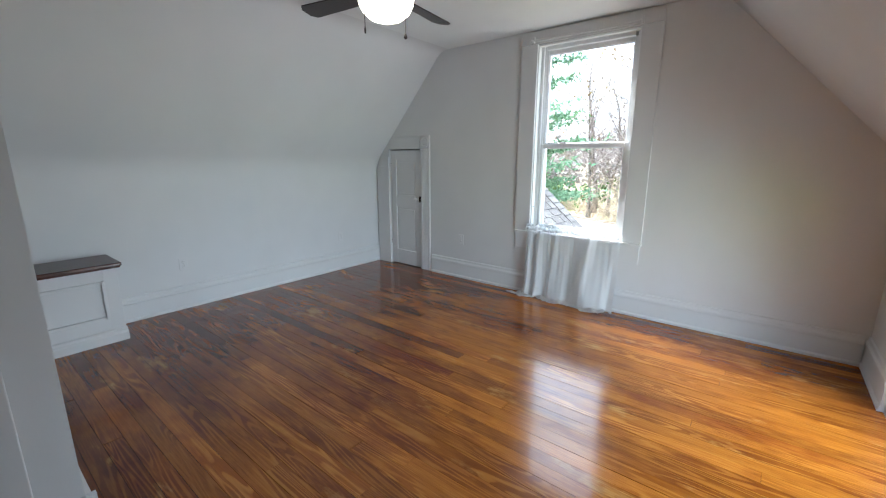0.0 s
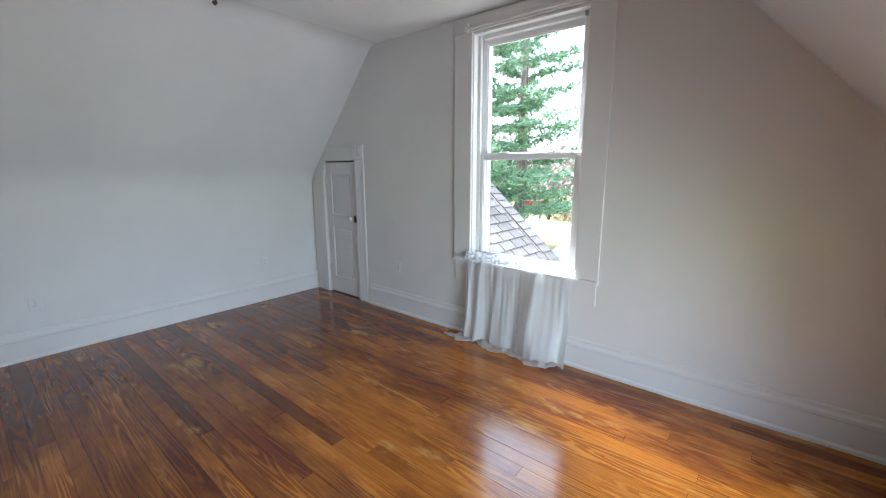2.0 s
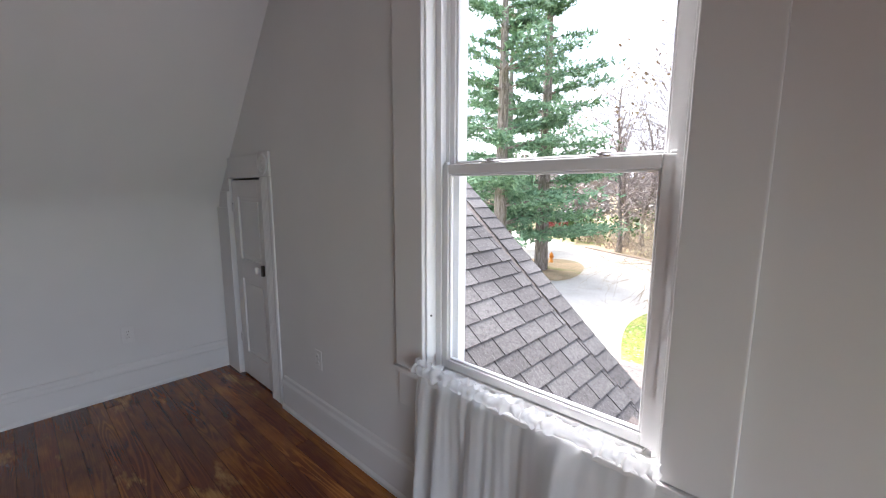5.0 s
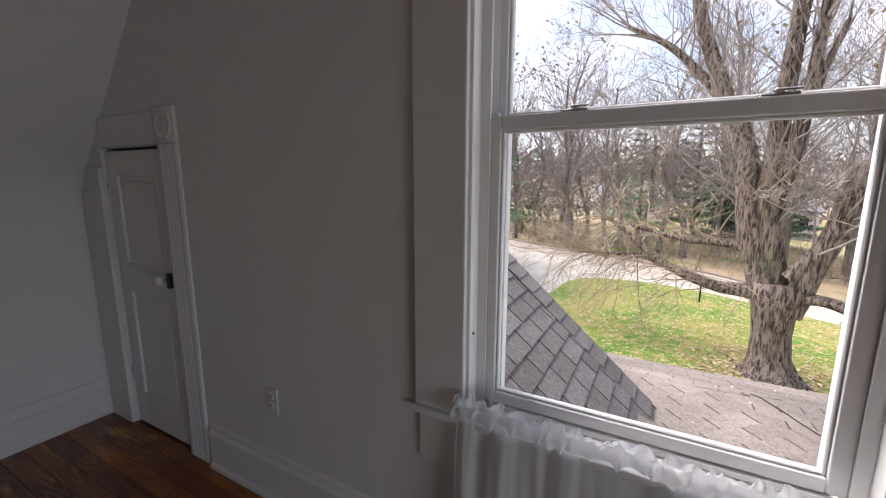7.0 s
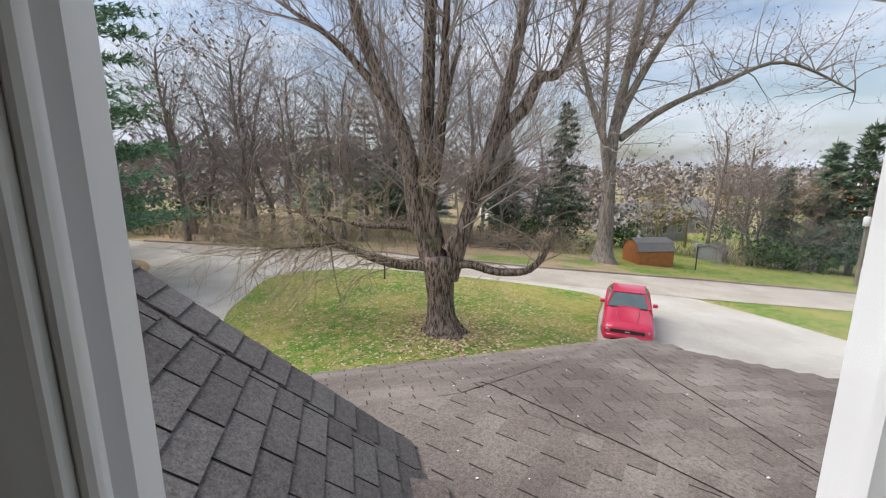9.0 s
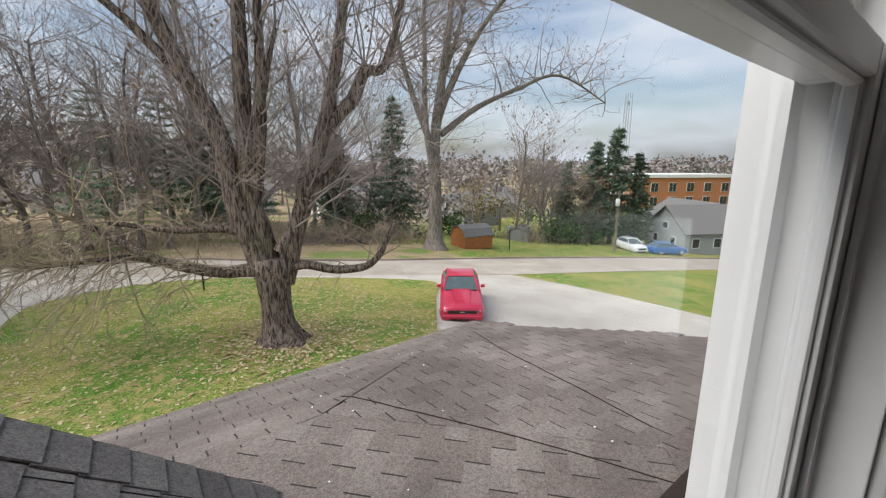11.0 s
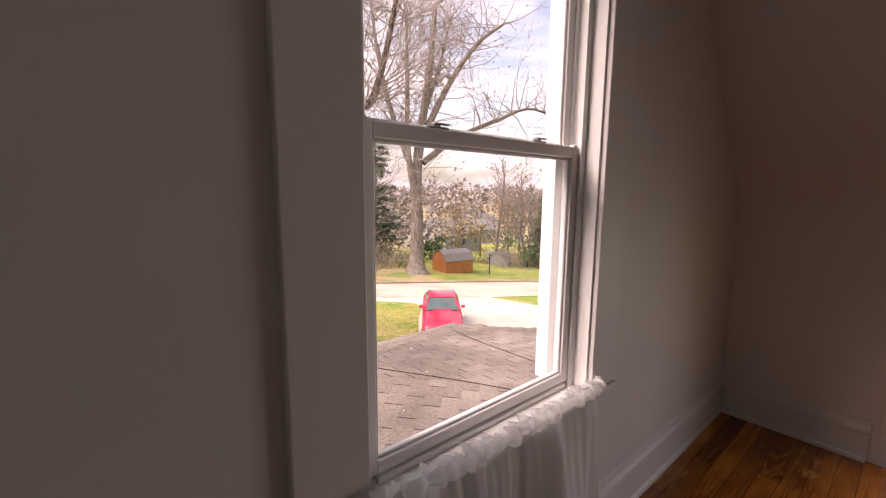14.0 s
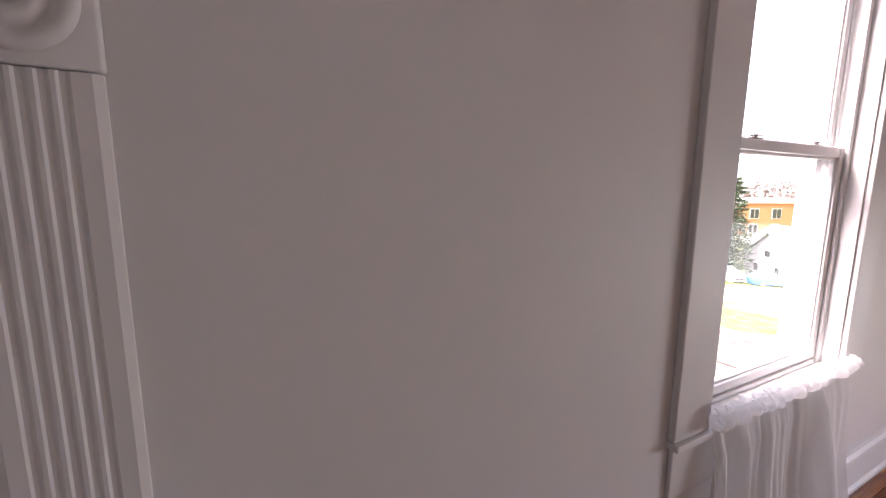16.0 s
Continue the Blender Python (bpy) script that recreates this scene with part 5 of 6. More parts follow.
def make_leaf_scatter():
    rr = random.Random(13)
    bm = bmesh.new()
    n = 0
    while n < 5200:
        x, y = rr.uniform(-6, 9), rr.uniform(10, 27)
        if ((x - 1.0) / 7.2) ** 2 + ((y - 18.5) / 8.2) ** 2 > 0.95:
            continue
        s = rr.uniform(0.03, 0.085)
        a = rr.uniform(0, 6.28)
        z = ter(x) + 0.065
        c, si = math.cos(a) * s, math.sin(a) * s
        bm.faces.new([bm.verts.new(q) for q in ((x - c, y - si, z), (x + si * 0.6, y - c * 0.6, z + rr.uniform(0, 0.03)), (x + c, y + si, z + 0.01), (x - si * 0.6, y + c * 0.6, z + rr.uniform(0, 0.03)))])
        n += 1
    for _ in range(900):
        a, q = rr.uniform(0, 6.28), abs(rr.gauss(0.7, 0.8))
        x, y = 1.6 + math.cos(a) * (0.7 + q), 16.75 + math.sin(a) * (0.7 + q)
        s, z = rr.uniform(0.04, 0.11), ter(x) + 0.07
        w = rr.uniform(0, 6.28)
        cc, si = math.cos(w) * s, math.sin(w) * s
        bm.faces.new([bm.verts.new(v) for v in ((x - cc, y - si, z), (x + si * 0.5, y - cc * 0.5, z + rr.uniform(0, 0.05)), (x + cc, y + si, z + 0.02), (x - si * 0.5, y + cc * 0.5, z + rr.uniform(0, 0.05)))])
    tagged(part("fallen_leaves", bm, M_LAWNLEAF), "dry brown leaves scattered over the lawn", "leaves", kind="stuff")


make_leaf_scatter()


# ---------------------------------------------------------------- vehicles, sheds, poles, houses
def car_paint(name, c):
    k = Mat(name, 0.3, 0.0)
    k.colour(k.mix(k.noise(3, 3), c, tuple(v * 0.85 for v in c)))
    k.b.inputs["Coat Weight"].default_value, k.b.inputs["Coat Roughness"].default_value = 0.8, 0.06
    return k.m


M_CARGLASS = flat("tinted_car_glass", (0.10, 0.135, 0.14), 0.06, 0, 0.2, 3, 0.0)
M_LIGHT = flat("clear_headlight", (0.42, 0.42, 0.41), 0.12, 0.3, 0.1, 9, 0.0)
M_RIM = flat("alloy_rim", (0.45, 0.45, 0.46), 0.3, 0.9, 0.1, 9, 0.0)


def make_car(m, paint_mat, label, sporty=False):
    """A car that faces its own -y, standing on z = 0."""
    c = empty("car")
    L, W = (4.77, 0.93) if sporty else (4.5, 0.9)
    roof = 1.37 if sporty else 1.52
    hood = 0.88 if sporty else 0.98
    # sections along the length: y, half width, bottom, top of the body side
    secs = [(-L / 2, 0.62, 0.34, 0.62), (-L / 2 + 0.10, 0.80, 0.24, 0.74), (-L / 2 + 0.45, 0.90, 0.2, hood - 0.06), (-L / 2 + 1.5, W, 0.2, hood + 0.03), (-0.3, W, 0.2, hood + 0.08),
            (0.9, W, 0.2, hood + 0.10), (L / 2 - 0.75, W, 0.22, hood + 0.12), (L / 2 - 0.12, 0.86, 0.28, hood + 0.06), (L / 2, 0.76, 0.36, hood - 0.08)]
    if sporty:
        secs[:3] = [(-L / 2, 0.80, 0.30, 0.70), (-L / 2 + 0.07, 0.87, 0.22, 0.79), (-L / 2 + 0.45, 0.915, 0.2, hood - 0.03)]
    bm = bmesh.new()
    rings = []
    for y, w, lo, hi in secs:
        cross = [(-w * 0.94, lo), (-w, lo + 0.12), (-w, hi - 0.22), (-w * 0.95, hi - 0.06), (-w * 0.80, hi), (-w * 0.3, hi + 0.03), (w * 0.3, hi + 0.03), (w * 0.80, hi), (w * 0.95, hi - 0.06), (w, hi - 0.22), (w, lo + 0.12), (w * 0.94, lo)]
        rings.append([bm.verts.new((x, y, z)) for x, z in cross])
    for a, b in zip(rings, rings[1:]):
        for i in range(len(a)):
            j = (i + 1) % len(a)
            bm.faces.new((a[i], a[j], b[j], b[i]))
    bm.faces.new(rings[0])
    bm.faces.new(rings[-1][::-1])
    bmesh.ops.recalc_face_normals(bm, faces=bm.faces)
    part("body", bm, paint_mat, c, "", True)
    # cabin
    ya, yb, yc, yd = (-0.62, 0.12, 1.15, 1.95) if sporty else (-0.85, -0.1, 1.3, 2.0)
    base = hood + 0.06
    bm = bmesh.new()
    low = [bm.verts.new(v) for v in ((-0.80, ya, base), (0.80, ya, base), (0.82, yd, base + 0.04), (-0.82, yd, base + 0.04))]
    top = [bm.verts.new(v) for v in ((-0.62, yb, roof - 0.03), (0.62, yb, roof - 0.03), (0.60, yc, roof - 0.03), (-0.60, yc, roof - 0.03))]
    for i in range(4):
        j = (i + 1) % 4
        bm.faces.new((low[i], low[j], top[j], top[i]))
    part("windows", bm, M_CARGLASS, c, "dark reflecting car glass")
    bm = bmesh.new()
    box(bm, -0.64, 0.64, yb - 0.03, yc + 0.06, roof - 0.05, roof, 0.03, 3)
    part("roof_panel", bm, paint_mat, c, "", True)
    for sx in (-1, 1):
        for (yl, yt) in ((ya, yb), (yd, yc)):
            bm = bmesh.new()
            tube(bm, [(sx * 0.81, yl, base - 0.02), (sx * 0.62, yt, roof - 0.03)], 0.045, 6)
            part("pillar", bm, paint_mat, c)
        bm = bmesh.new()
        box(bm, sx * 0.90, sx * 1.09, ya + 0.22, ya + 0.36, base + 0.02, base + 0.16, 0.04, 3)
        part("side_mirror", bm, paint_mat, c, "", True)
        bm = bmesh.new()
        lathe(bm, [(0.085, -0.05), (0.088, 0.01), (0.06, 0.03)] if sporty else [(0.12, -0.05), (0.125, 0.02), (0.09, 0.05)], 16, Matrix.Translation((sx * (0.70 if sporty else 0.62), -L / 2 + (0.03 if sporty else 0.10), 0.62)) @ pose(0, 0, 0, 90, 0, 0))
        part("headlight", bm, M_LIGHT, c, "round clear headlight", True)
        for y in (-L / 2 + 0.92, L / 2 - 0.98):
            bm = bmesh.new()
            lathe(bm, [(0.22, -0.11), (0.32, -0.10), (0.335, 0.0), (0.32, 0.10), (0.22, 0.11)], 22, Matrix.Translation((sx * (W - 0.11), y, 0.335)) @ pose(0, 0, 0, 0, 90, 0))
            wheel = part("wheel", bm, M_BLACK, c, "", True)
            bm = bmesh.new()
            lathe(bm, [(0.22, 0), (0.2, 0.03), (0.06, 0.05)], 14, Matrix.Translation((sx * (W + 0.0), y, 0.335)) @ pose(0, 0, 0, 0, sx * 90, 0))
            part("rim", bm, M_RIM, wheel)
    gw, gz = (0.60, 0.54) if sporty else (0.48, 0.50)
    boxes("grille", M_BLACK, c, (-gw, gw, -L / 2 - 0.012, -L / 2 + 0.1, gz, 0.70), bev=0.03, label="black front grille")
    boxes("grille_badge", M_RIM, c, (-0.09, 0.09, -L / 2 - 0.022, -L / 2 - 0.010, 0.60, 0.645), bev=0.004)
    if sporty:
        for sx in (-1, 1):
            bm = bmesh.new()
            tube(bm, [(sx * 0.30, -L / 2 + 0.25, hood - 0.035), (sx * 0.36, -L / 2 + 0.8, hood + 0.03), (sx * 0.42, -0.75, hood + 0.085)], 0.022, 6)
            part("bonnet_crease", bm, paint_mat, c, "", True)
        boxes("windscreen_frame", paint_mat, c, (-0.62, 0.62, 0.08, 0.16, roof - 0.045, roof + 0.004), bev=0.012, smooth=True)
    boxes("lower_intake", M_BLACK, c, (-0.55, 0.55, -L / 2 + 0.0, -L / 2 + 0.12, 0.26, 0.36), bev=0.02)
    boxes("bumper", paint_mat, c, (-0.80, 0.80, -L / 2 - 0.03, -L / 2 + 0.2, 0.36, 0.48), bev=0.05, smooth=True)
    boxes("wiper_cowl", M_BLACK, c, (-0.70, 0.70, ya - 0.10, ya + 0.02, base - 0.03, base + 0.012), bev=0.01)
    c.matrix_world = m
    return tagged(c, label, "car")


make_car(pose(9.95, 17.75, ter(9.95) + 0.12, 3.0, 0, -38), car_paint("bright_red_car_paint", (0.60, 0.012, 0.060)), "bright red sporty coupe parked nose-in on the gravel", True)
make_car(pose(48.5, 25.4, ter(48.5), 0, 0, 60), car_paint("blue_car_paint", (0.02, 0.12, 0.36)), "blue hatchback parked before the grey house")
make_car(pose(46.2, 28.6, ter(46.2), 0, 0, -30), car_paint("white_car_paint", (0.72, 0.72, 0.72)), "white hatchback parked beside the utility pole")
make_car(pose(48.6, 29.9, ter(48.6), 0, 0, -30), car_paint("dark_car_paint", (0.03, 0.032, 0.038)), "dark car parked behind the white one")

M_SHEDWOOD = flat("orange_cedar_boards", (0.36, 0.135, 0.04), 0.75, 0, 0.3, 4)
M_ROOFGREY = flat("grey_roof_felt", (0.16, 0.155, 0.15), 0.9, 0, 0.25, 6)
M_REDWOOD = flat("barn_red_boards", (0.20, 0.018, 0.02), 0.8, 0, 0.3, 4)
M_GREYSIDING = flat("grey_lap_siding", (0.27, 0.28, 0.285), 0.8, 0, 0.12, 4)
M_WHITESIDING = flat("white_siding", (0.62, 0.62, 0.61), 0.7, 0, 0.1, 4)
M_BRICK = flat("orange_brick", (0.42, 0.17, 0.075), 0.9, 0, 0.25, 3)
M_DARKGLASS = flat("dark_window_glass", (0.03, 0.035, 0.04), 0.1, 0, 0.2, 3, 0.0)
M_POLEWOOD = flat("weathered_pole_wood", (0.20, 0.165, 0.13), 0.95, 0, 0.3, 6)
M_STEEL = flat("galvanised_steel", (0.42, 0.44, 0.46), 0.5, 0.5, 0.15, 6)


def make_shed(name, x, y, rz, length, width, mat, label, scale=1.0):
    """A small barn with a gambrel roof; ridge along its own x."""
    s = empty(name, (x, y, ter(x)), rz)
    h = 1.25 * scale
    prof = [(-width / 2, 0), (width / 2, 0), (width / 2, h), (width * 0.34, h + 0.52 * scale), (0, h + 0.80 * scale), (-width * 0.34, h + 0.52 * scale), (-width / 2, h)]
    bm = bmesh.new()
    extrude_profile(bm, prof, "x", -length / 2, length / 2)
    part("wall", bm, mat, s)
    out = [(-width / 2 - 0.08, h - 0.08), (-width * 0.34 - 0.02, h + 0.56 * scale), (0, h + 0.86 * scale), (width * 0.34 + 0.02, h + 0.56 * scale), (width / 2 + 0.08, h - 0.08)]
    bm = bmesh.new()
    extrude_profile(bm, out + [(u * 0.97, v - 0.05) for u, v in out[::-1]], "x", -length / 2 - 0.1, length / 2 + 0.1)
    part("roof", bm, M_ROOFGREY, s)
    for i in range(int(length / 0.3)):
        a = -length / 2 + 0.3 * i + 0.02
        for sy in (-1, 1):
            y0, y1 = sorted((sy * width / 2, sy * (width / 2 + 0.015)))
            boxes("board", mat, s, (a, a + 0.27, y0, y1, 0.03, h - 0.05))
    for i in range(int(width / 0.3)):
        a = -width / 2 + 0.3 * i + 0.02
        for sx in (-1, 1):
            x0, x1 = sorted((sx * length / 2, sx * (length / 2 + 0.015)))
            boxes("board", mat, s, (x0, x1, a, a + 0.27, 0.03, h + 0.1))
    return tagged(s, label, "shed")


make_shed("garden_shed", 24.6, 33.6, -8, 3.2, 2.6, M_SHEDWOOD, "small orange wooden barn-style shed with a grey roof", 1.1)
outbuilding = make_shed("outbuilding", 36.6, 38.0, 30, 3.0, 2.4, M_GREYSIDING, "small weathered grey outbuilding with a dark doorway", 0.85)
boxes("door", M_GAP, outbuilding, (0.15, 0.95, -1.245, -1.217, 0.05, 1.0), label="dark open doorway")
make_shed("red_barn", -25.6, 51.0, 27, 4.8, 3.4, M_REDWOOD, "dark red barn-shaped outbuilding among the pines", 1.35)
sheet("verge_patch", curve_loop([(-17.6, 31.0), (-15.4, 32.8), (-13.2, 31.4), (-11.9, 27.4), (-12.6, 25.2), (-15.8, 26.8)]), 0.045, M_LITTER, "patch of leaf-strewn grass beside the drive", "ground")


def make_hydrant():
    o = empty("fire_hydrant", (-15.6, 31.0, ter(-15.6) + 0.045))
    bm = bmesh.new()
    lathe(bm, [(0.19, 0.0), (0.19, 0.05), (0.125, 0.07), (0.12, 0.52), (0.16, 0.54), (0.16, 0.59), (0.13, 0.66), (0.07, 0.73), (0.03, 0.75), (0.03, 0.80)], 18)
    part("barrel", bm, M_HYDRANT, o, "", True)
    for a in (0, 90, 180):
        bm = bmesh.new()
        lathe(bm, [(0.06, 0.10), (0.06, 0.19), (0.045, 0.21)], 12, pose(0, 0, 0.42, 0, 90, a))
        part("nozzle_cap", bm, M_HYDRANT, o, "", True)
    return tagged(o, "orange-yellow fire hydrant standing in the verge grass", "fire hydrant")


M_HYDRANT = flat("orange_hydrant_paint", (0.62, 0.22, 0.02), 0.45, 0, 0.15, 12)
make_hydrant()


def make_house(x, y, rz, w, d, h, wall_mat, roof_mat, label, rows=1, n=3, pitch=0.5, z=None):
    """A house with a gabled roof, its ridge along its own x, with framed windows."""
    o = empty("house", (x, y, (ter(x) if z is None else z)), rz)
    top = h + d / 2 * pitch
    prof = [(-d / 2, -0.6), (d / 2, -0.6), (d / 2, h), (0, top), (-d / 2, h)]
    bm = bmesh.new()
    extrude_profile(bm, prof, "x", -w / 2, w / 2)
    part("wall", bm, wall_mat, o)
    e = 0.35
    out = [(-d / 2 - e, h - e * pitch + 0.06), (0, top + 0.1), (d / 2 + e, h - e * pitch + 0.06)]
    bm = bmesh.new()
    extrude_profile(bm, out + [(u, v - 0.14) for u, v in out[::-1]], "x", -w / 2 - e, w / 2 + e)
    part("roof", bm, roof_mat, o)
    def win(x0, x1, y0, y1, z0, z1, axis):
        f = boxes("window", M_WHITESIDING, o, (x0, x1, y0, y1, z0, z1))
        if axis == "y":
            g = (x0 + 0.1, x1 - 0.1, y0 - 0.02, y0, z0 + 0.1, z1 - 0.1) if y0 < 0 else (x0 + 0.1, x1 - 0.1, y1, y1 + 0.02, z0 + 0.1, z1 - 0.1)
        else:
            g = (x0 - 0.02, x0, y0 + 0.1, y1 - 0.1, z0 + 0.1, z1 - 0.1) if x0 < 0 else (x1, x1 + 0.02, y0 + 0.1, y1 - 0.1, z0 + 0.1, z1 - 0.1)
        boxes("pane", M_DARKGLASS, f, g)
    for k in range(n):
        cx = -w / 2 + w * (k + 0.5) / n
        for r in range(rows):
            zz = 0.9 + 2.7 * r
            win(cx - 0.55, cx + 0.55, -d / 2 - 0.05, -d / 2, zz, zz + 1.3, "y")
    for sx in (-1, 1):
        xa, xb = sorted((sx * w / 2, sx * (w / 2 + 0.05)))
        for cy in ((-d * 0.22, d * 0.22) if rows == 1 else (0.0,)):
            win(xa, xb, cy - 0.5, cy + 0.5, 0.9, 2.1, "x")
        win(xa, xb, -0.6, 0.6, h - 0.1, h + 0.9, "x")
    return tagged(o, label, "house")


make_house(59.0, 26.5, -30, 9, 8.0, 3.0, M_GREYSIDING, M_ROOFGREY, "grey-sided house with white window frames beyond the road", 1, 3, 0.75)
make_house(66.0, 30.0, 60, 10, 8.0, 3.6, M_GREYSIDING, M_ROOFGREY, "grey house wing with a broad grey roof", 1, 3, 0.6)
make_house(45.0, 58.0, 10, 10, 7, 3.0, M_GREYSIDING, M_ROOFGREY, "small grey house with a white gable beyond the yard", 1, 3, 0.5)
make_house(24.0, 62.0, -10, 9, 7, 3.0, M_WHITESIDING, M_ROOFGREY, "white house seen between the trees", 1, 3, 0.5)
make_house(9.0, 66.0, 15, 9, 7, 3.0, M_WHITESIDING, M_ROOFGREY, "white house seen through the wood", 1, 3, 0.6)
make_house(-6.0, 72.0, 0, 10, 7, 3.0, M_WHITESIDING, M_ROOFGREY, "white house seen through the wood", 1, 3, 0.6)
make_house(46.0, 62.0, 20, 11, 8, 3.0, M_WHITESIDING, M_ROOFGREY, "white house far down the slope", 1, 3, 0.5)
make_house(60.0, 70.0, -15, 12, 8, 3.2, M_GREYSIDING, M_ROOFGREY, "grey house far down the slope", 1, 3, 0.5)
make_house(75.0, 84.0, 10, 16, 9, 3.4, M_WHITESIDING, M_ROOFGREY, "long white house far down the slope", 1, 5, 0.4)


M_TEALROOF = flat("teal_metal_roof", (0.06, 0.22, 0.17), 0.5, 0, 0.15, 2)
make_house(215.0, 92.0, -25, 26, 16, 8.5, M_WHITESIDING, M_TEALROOF, "pale hall with a teal metal roof on the skyline", 2, 5, 0.5)


def make_brick_building():
    o = empty("brick_building", (118.0, 58.0, ter(101) - 0.5), -28)
    boxes("wall", M_BRICK, o, (-16, 16, -8, 8, 0, 8.5))
    boxes("roof", M_WHITESIDING, o, (-16.4, 16.4, -8.4, 8.4, 8.5, 9.3))
    for k in range(6):
        for zz in (1.2, 4.8):
            x = -14 + k * 5.2
            w = boxes("window", M_WHITESIDING, o, (x - 1.1, x + 1.1, -8.1, -8.0, zz, zz + 2.4))
            boxes("pane", M_DARKGLASS, w, (x - 1.0, x - 0.05, -8.14, -8.1, zz + 0.1, zz + 2.3), (x + 0.05, x + 1.0, -8.14, -8.1, zz + 0.1, zz + 2.3))
    for k in range(3):
        y = -5.5 + k * 5
        w = boxes("window", M_WHITESIDING, o, (-16.1, -16.0, y - 1.1, y + 1.1, 4.6, 7.0))
        boxes("pane", M_DARKGLASS, w, (-16.14, -16.1, y - 1.0, y - 0.05, 4.7, 6.9), (-16.14, -16.1, y + 0.05, y + 1.0, 4.7, 6.9))
    return tagged(o, "orange brick building with a flat white roof in the distance", "building")


make_brick_building()


def make_tower():
    o = empty("radio_tower", (142.0, 84.0, ter(118)))
    H = 36
    for sx, sy in ((-1, -1), (1, -1), (1, 1), (-1, 1)):
        bm = bmesh.new()
        tube(bm, [(sx * 1.2, sy * 1.2, 0), (sx * 0.8, sy * 0.8, H)], 0.10, 5)
        part("leg", bm, M_STEEL, o)
    bm = bmesh.new()
    for i in range(20):
        z, z2 = H * i / 20, H * (i + 1) / 20
        for (ax, ay), (bx_, by) in (((-1, -1), (1, -1)), ((1, -1), (1, 1)), ((1, 1), (-1, 1)), ((-1, 1), (-1, -1))):
            tube(bm, [(ax * 1.0, ay * 1.0, z), (bx_ * 1.0, by * 1.0, z2)], 0.05, 4)
    part("lattice", bm, M_STEEL, o)
    bm = bmesh.new()
    lathe(bm, [(0.1, -0.3), (1.1, 0.1), (1.2, 0.3)], 16, Matrix.Translation((-1.4, -0.6, H - 3)) @ pose(0, 0, 0, 90, 0, 30))
    part("dish", bm, M_STEEL, o)
    return tagged(o, "grey steel lattice radio tower on the skyline", "tower")


make_tower()


def make_pole():
    o = empty("utility_pole", (41.9, 28.3, ter(41.9)))
    bm = bmesh.new()
    tube(bm, [(0, 0, -0.2), (0.02, 0, 3.5), (0, 0, 6.9)], [0.15, 0.13, 0.11], 10)
    part("post", bm, M_POLEWOOD, o)
    d = Vector((0.8, -0.6, 0))
    bm = bmesh.new()
    tube(bm, [d * -1.1 + Vector((0, 0, 6.6)), d * 1.1 + Vector((0, 0, 6.6))], 0.07, 4)
    part("crossarm", bm, M_POLEWOOD, o)
    bm = bmesh.new()
    lathe(bm, [(0.2, 5.3), (0.24, 5.35), (0.24, 6.05), (0.15, 6.12)], 14, Matrix.Translation((-0.32, -0.1, 0)))
    part("transformer", bm, M_WHITESIDING, o, "pale grey transformer can", True)
    for k in (-1.0, -0.4, 0.5, 1.0):
        bm = bmesh.new()
        p = d * k + Vector((0, 0, 6.65))
        tube(bm, [p, p + Vector((0, 0, 0.2))], 0.05, 6)
        part("insulator", bm, M_WHITESIDING, o)
    return tagged(o, "weathered wooden utility pole with a crossarm and transformer", "utility pole")


make_pole()


def make_post(name, x, y, h, r, mat, label, cap=False):
    o = empty(name, (x, y, ter(x)))
    bm = bmesh.new()
    tube(bm, [(0, 0, -0.1), (0, 0, h)], r, 8)
    part("post", bm, mat, o)
    if cap:
        boxes("birdhouse", M_GREYSIDING, o, (-0.3, 0.3, -0.2, 0.2, h, h + 0.28), bev=0.03)
    return tagged(o, label, "post")


make_post("lawn_post", 0.37, 24.2, 1.0, 0.035, M_GAP, "short dark post at the edge of the lawn")
make_post("birdhouse_post", 27.7, 31.4, 2.1, 0.05, M_GAP, "thin dark post with a small box beside the shed", True)
make_post("dark_stump_post", -4.7, 33.2, 1.6, 0.16, M_BARK, "dark broken tree stump beside the road")


def leaf_clumps(name, label, spots, mat, seed, quads=70, size=0.35, category="trees"):
    """Crowns of small leaf clumps, uneven in outline: x, y, base height, height, radius each."""
    rr = random.Random(seed)
    bm = bmesh.new()
    for x, y, z0, h, rad in spots:
        lobes = [(rr.gauss(0, rad * 0.45), rr.gauss(0, rad * 0.45), h * rr.uniform(0.3, 0.95), rad * rr.uniform(0.35, 0.7)) for _ in range(6)]
        for _ in range(quads):
            lx, ly, lz, lr = rr.choice(lobes)
            p = Vector((x + lx + rr.gauss(0, lr * 0.5), y + ly + rr.gauss(0, lr * 0.5), z0 + max(0.1, lz + rr.gauss(0, lr * 0.5))))
            s = size * rr.uniform(0.5, 1.6)
            a = Vector((rr.gauss(0, 1), rr.gauss(0, 1), rr.gauss(0, 1))).normalized()
            b = a.orthogonal().normalized()
            c = a.cross(b)
            bm.faces.new([bm.verts.new(p + b * s * u + c * s * v) for u, v in ((-1, -0.5), (0.3, -0.8), (1, 0.4), (-0.2, 0.7))])
        tube(bm, [(x, y, z0 - 0.2), (x, y, z0 + h * 0.7)], [rad * 0.06 + 0.05, 0.03], 4, False)
    tagged(part(name, bm, mat), label, category, kind="stuff")


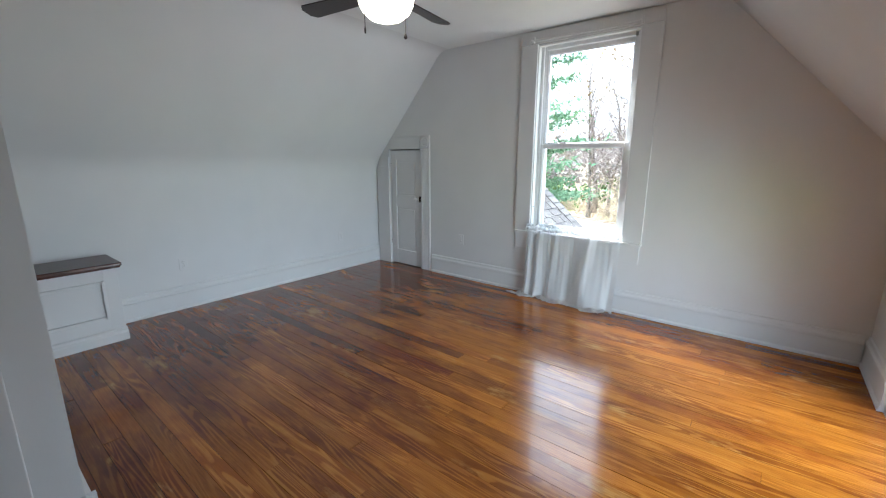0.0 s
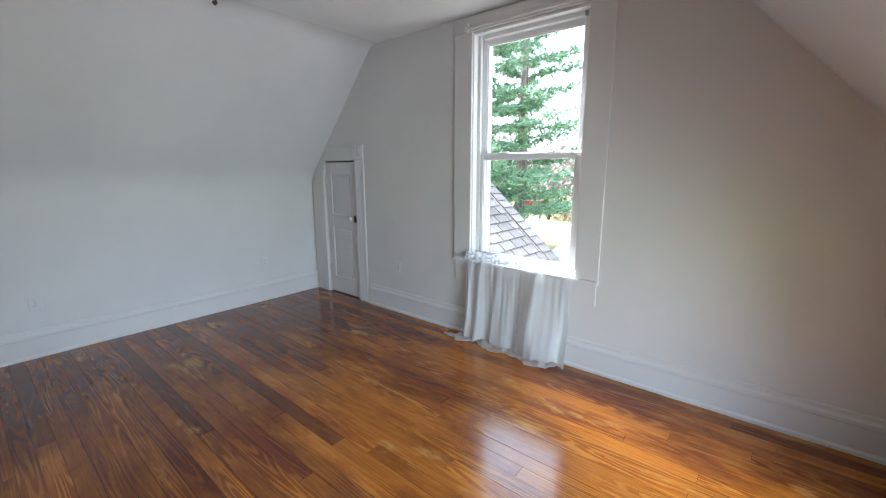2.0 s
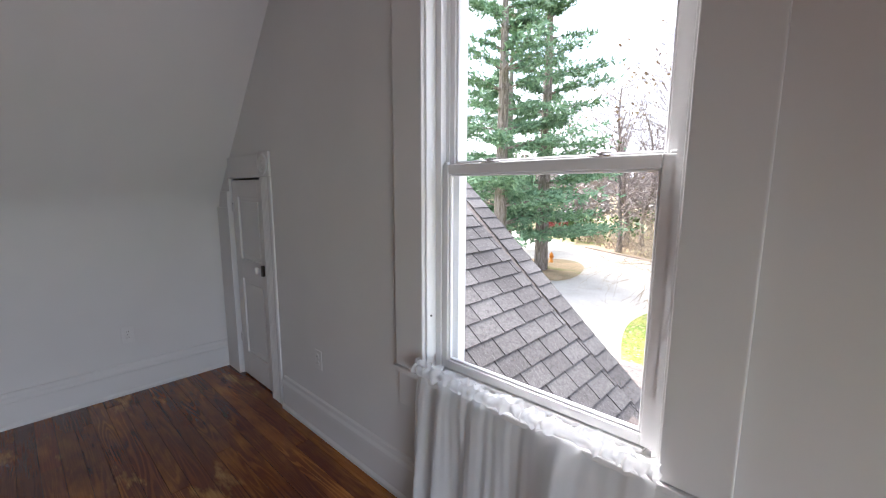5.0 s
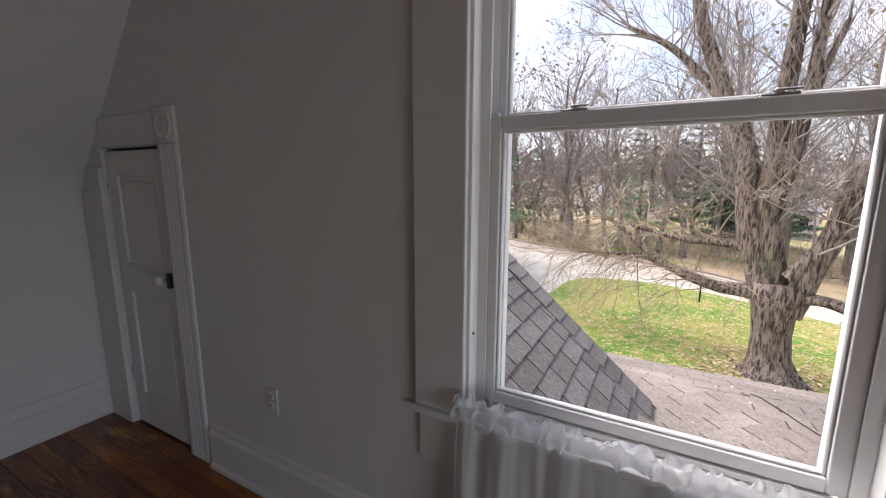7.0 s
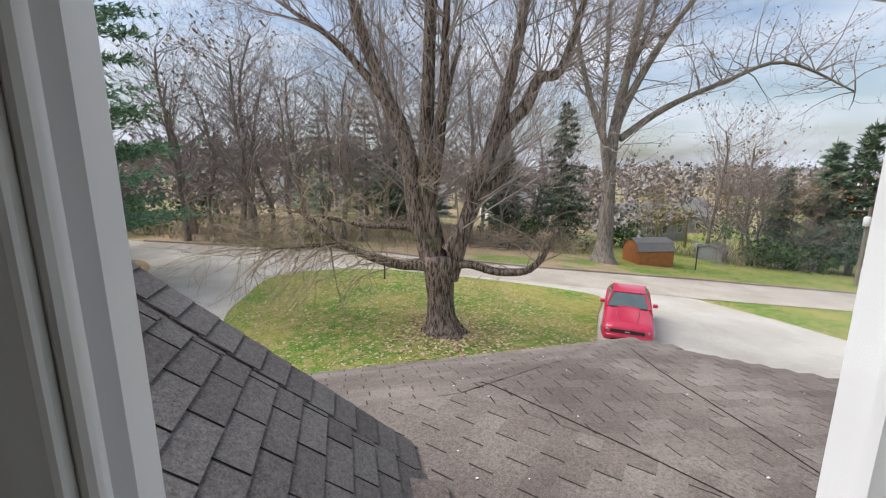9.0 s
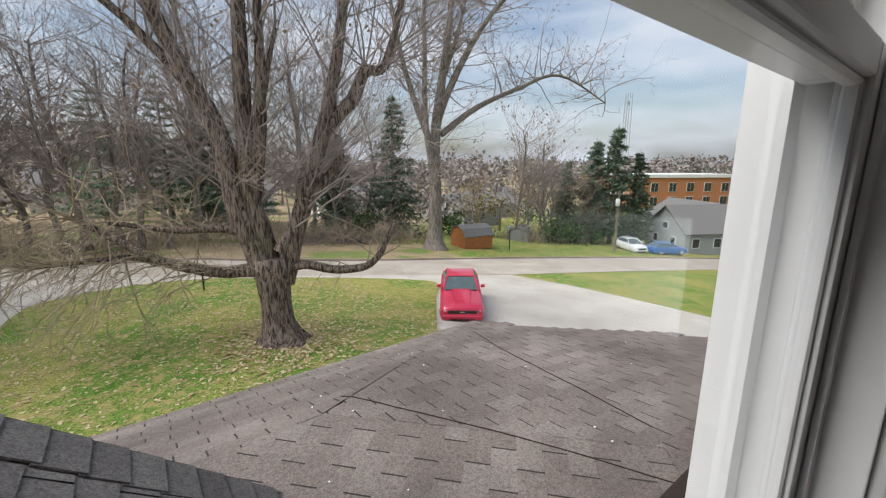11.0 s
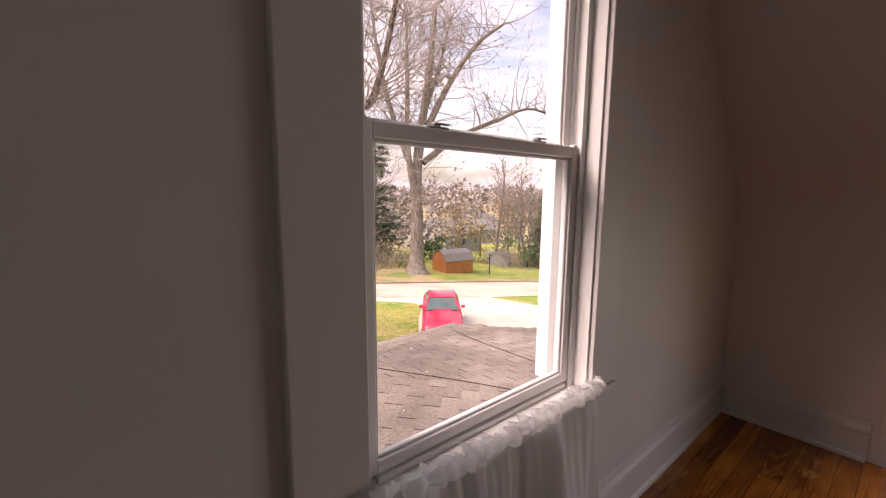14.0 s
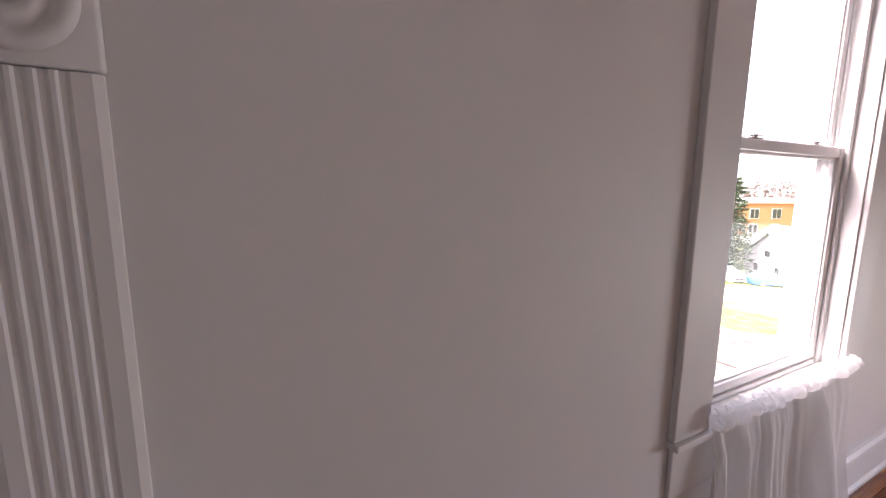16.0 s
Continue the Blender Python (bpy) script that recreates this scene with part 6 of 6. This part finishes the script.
M_FARBROWN = leaf_material("distant_bare_woods", (0.195, 0.17, 0.155), (0.285, 0.255, 0.232))
M_FARGREEN = leaf_material("distant_evergreens", (0.035, 0.055, 0.038), (0.085, 0.11, 0.07))
M_YELLOW = leaf_material("late_yellow_leaves", (0.19, 0.16, 0.06), (0.30, 0.25, 0.10))
rr = random.Random(99)
far = []
for _ in range(560):
    a = rr.uniform(-50, 100)
    R = rr.uniform(150 if a > 45 else 85, 280)
    x, y = -1.7 + R * math.sin(radians(a)), 3.8 + R * math.cos(radians(a))
    far.append((x, y, ter(x), rr.uniform(7, 11) + R * 0.022, rr.uniform(3, 5.5)))
leaf_clumps("far_woods", "brown-grey bare woods reaching along the horizon", far, M_FARBROWN, 1, 190, 0.46, "woods")
near = []
for _ in range(58):
    a = rr.uniform(-42, 40)
    R = rr.uniform(46, 85)
    x, y = -1.7 + R * math.sin(radians(a)), 3.8 + R * math.cos(radians(a))
    near.append((x, y, ter(x), rr.uniform(3, 6.5), rr.uniform(2, 3.5)))
leaf_clumps("woods_behind", "brown thicket and bare crowns behind the wood's edge", near, M_FARBROWN, 2, 320, 0.20, "woods")
green = [(x, y, ter(x), h, r) for x, y, h, r in ((48, 41, 6, 2.5), (43.5, 34.8, 2.2, 1.8), (41, 35.0, 2.0, 1.6), (29.0, 42.5, 2.4, 1.8), (15.5, 39.5, 2.2, 1.5), (39, 35.4, 1.8, 1.6), (46.5, 34.2, 2.2, 1.7), (-20, 44, 3, 2.5), (-16, 46, 3, 2.5), (62, 58, 7, 4), (90, 60, 8, 5), (52, 50, 7, 3), (70, 50, 7, 4))]
leaf_clumps("evergreen_shrubs", "dark green evergreen shrubs along the yards", green, M_IVY, 3, 420, 0.16, "shrubs")
leaf_clumps("yellow_leaved_saplings", "small trees with the last yellow leaves", [(32.0, 41, ter(32) + 1.0, 5.0, 2.4), (35.5, 40.5, ter(35.5) + 1.0, 4.6, 2.0), (38.5, 52, ter(38.5) + 1, 6, 3.0)], M_YELLOW, 4, 240, 0.13)


# ---------------------------------------------------------------- floor boards
def floor_boards():
    bm = bmesh.new()
    box(bm, XL - 0.1, XR + 0.1, YB - 0.1, YW + 0.6, -0.12, -0.020)
    fl = structure("floor", bm, M_GAP, "worn varnished orange pine floor boards with dark red streaks", "floor")
    rnd = random.Random(11)
    pw = 0.0835
    y = YW + 0.0
    cache = {}
    n = 0
    while y > YB:
        x = XL
        xmax = XR
        x -= rnd.uniform(0, 1.5)
        while x < xmax:
            ln = rnd.choice((1.6, 2.2, 2.8, 3.4))
            a, b = max(x, XL), min(x + ln, xmax)
            if b - a > 0.05:
                key = round(b - a, 2)
                L = key
                if key not in cache:
                    bm = bmesh.new()
                    box(bm, 0, L - 0.0015, -pw + 0.0012, -0.0007, -0.019, 0.0)
                    cache[key] = mesh_of(bm, "floor_board", M_FLOOR)
                ob = new("floor_board", cache[key])
                ob.parent = fl
                ob.location = (a, y, rnd.uniform(-0.0007, 0.0007))
                n += 1
            x += ln
        y -= pw
    # boards of the closet behind the low door are in the dark: one threshold strip closes the gap
    boxes("threshold", M_FLOOR, fl, (DOOR[0], DOOR[1], YW + 0.001, YW + 0.17, -0.019, -0.001))


floor_boards()
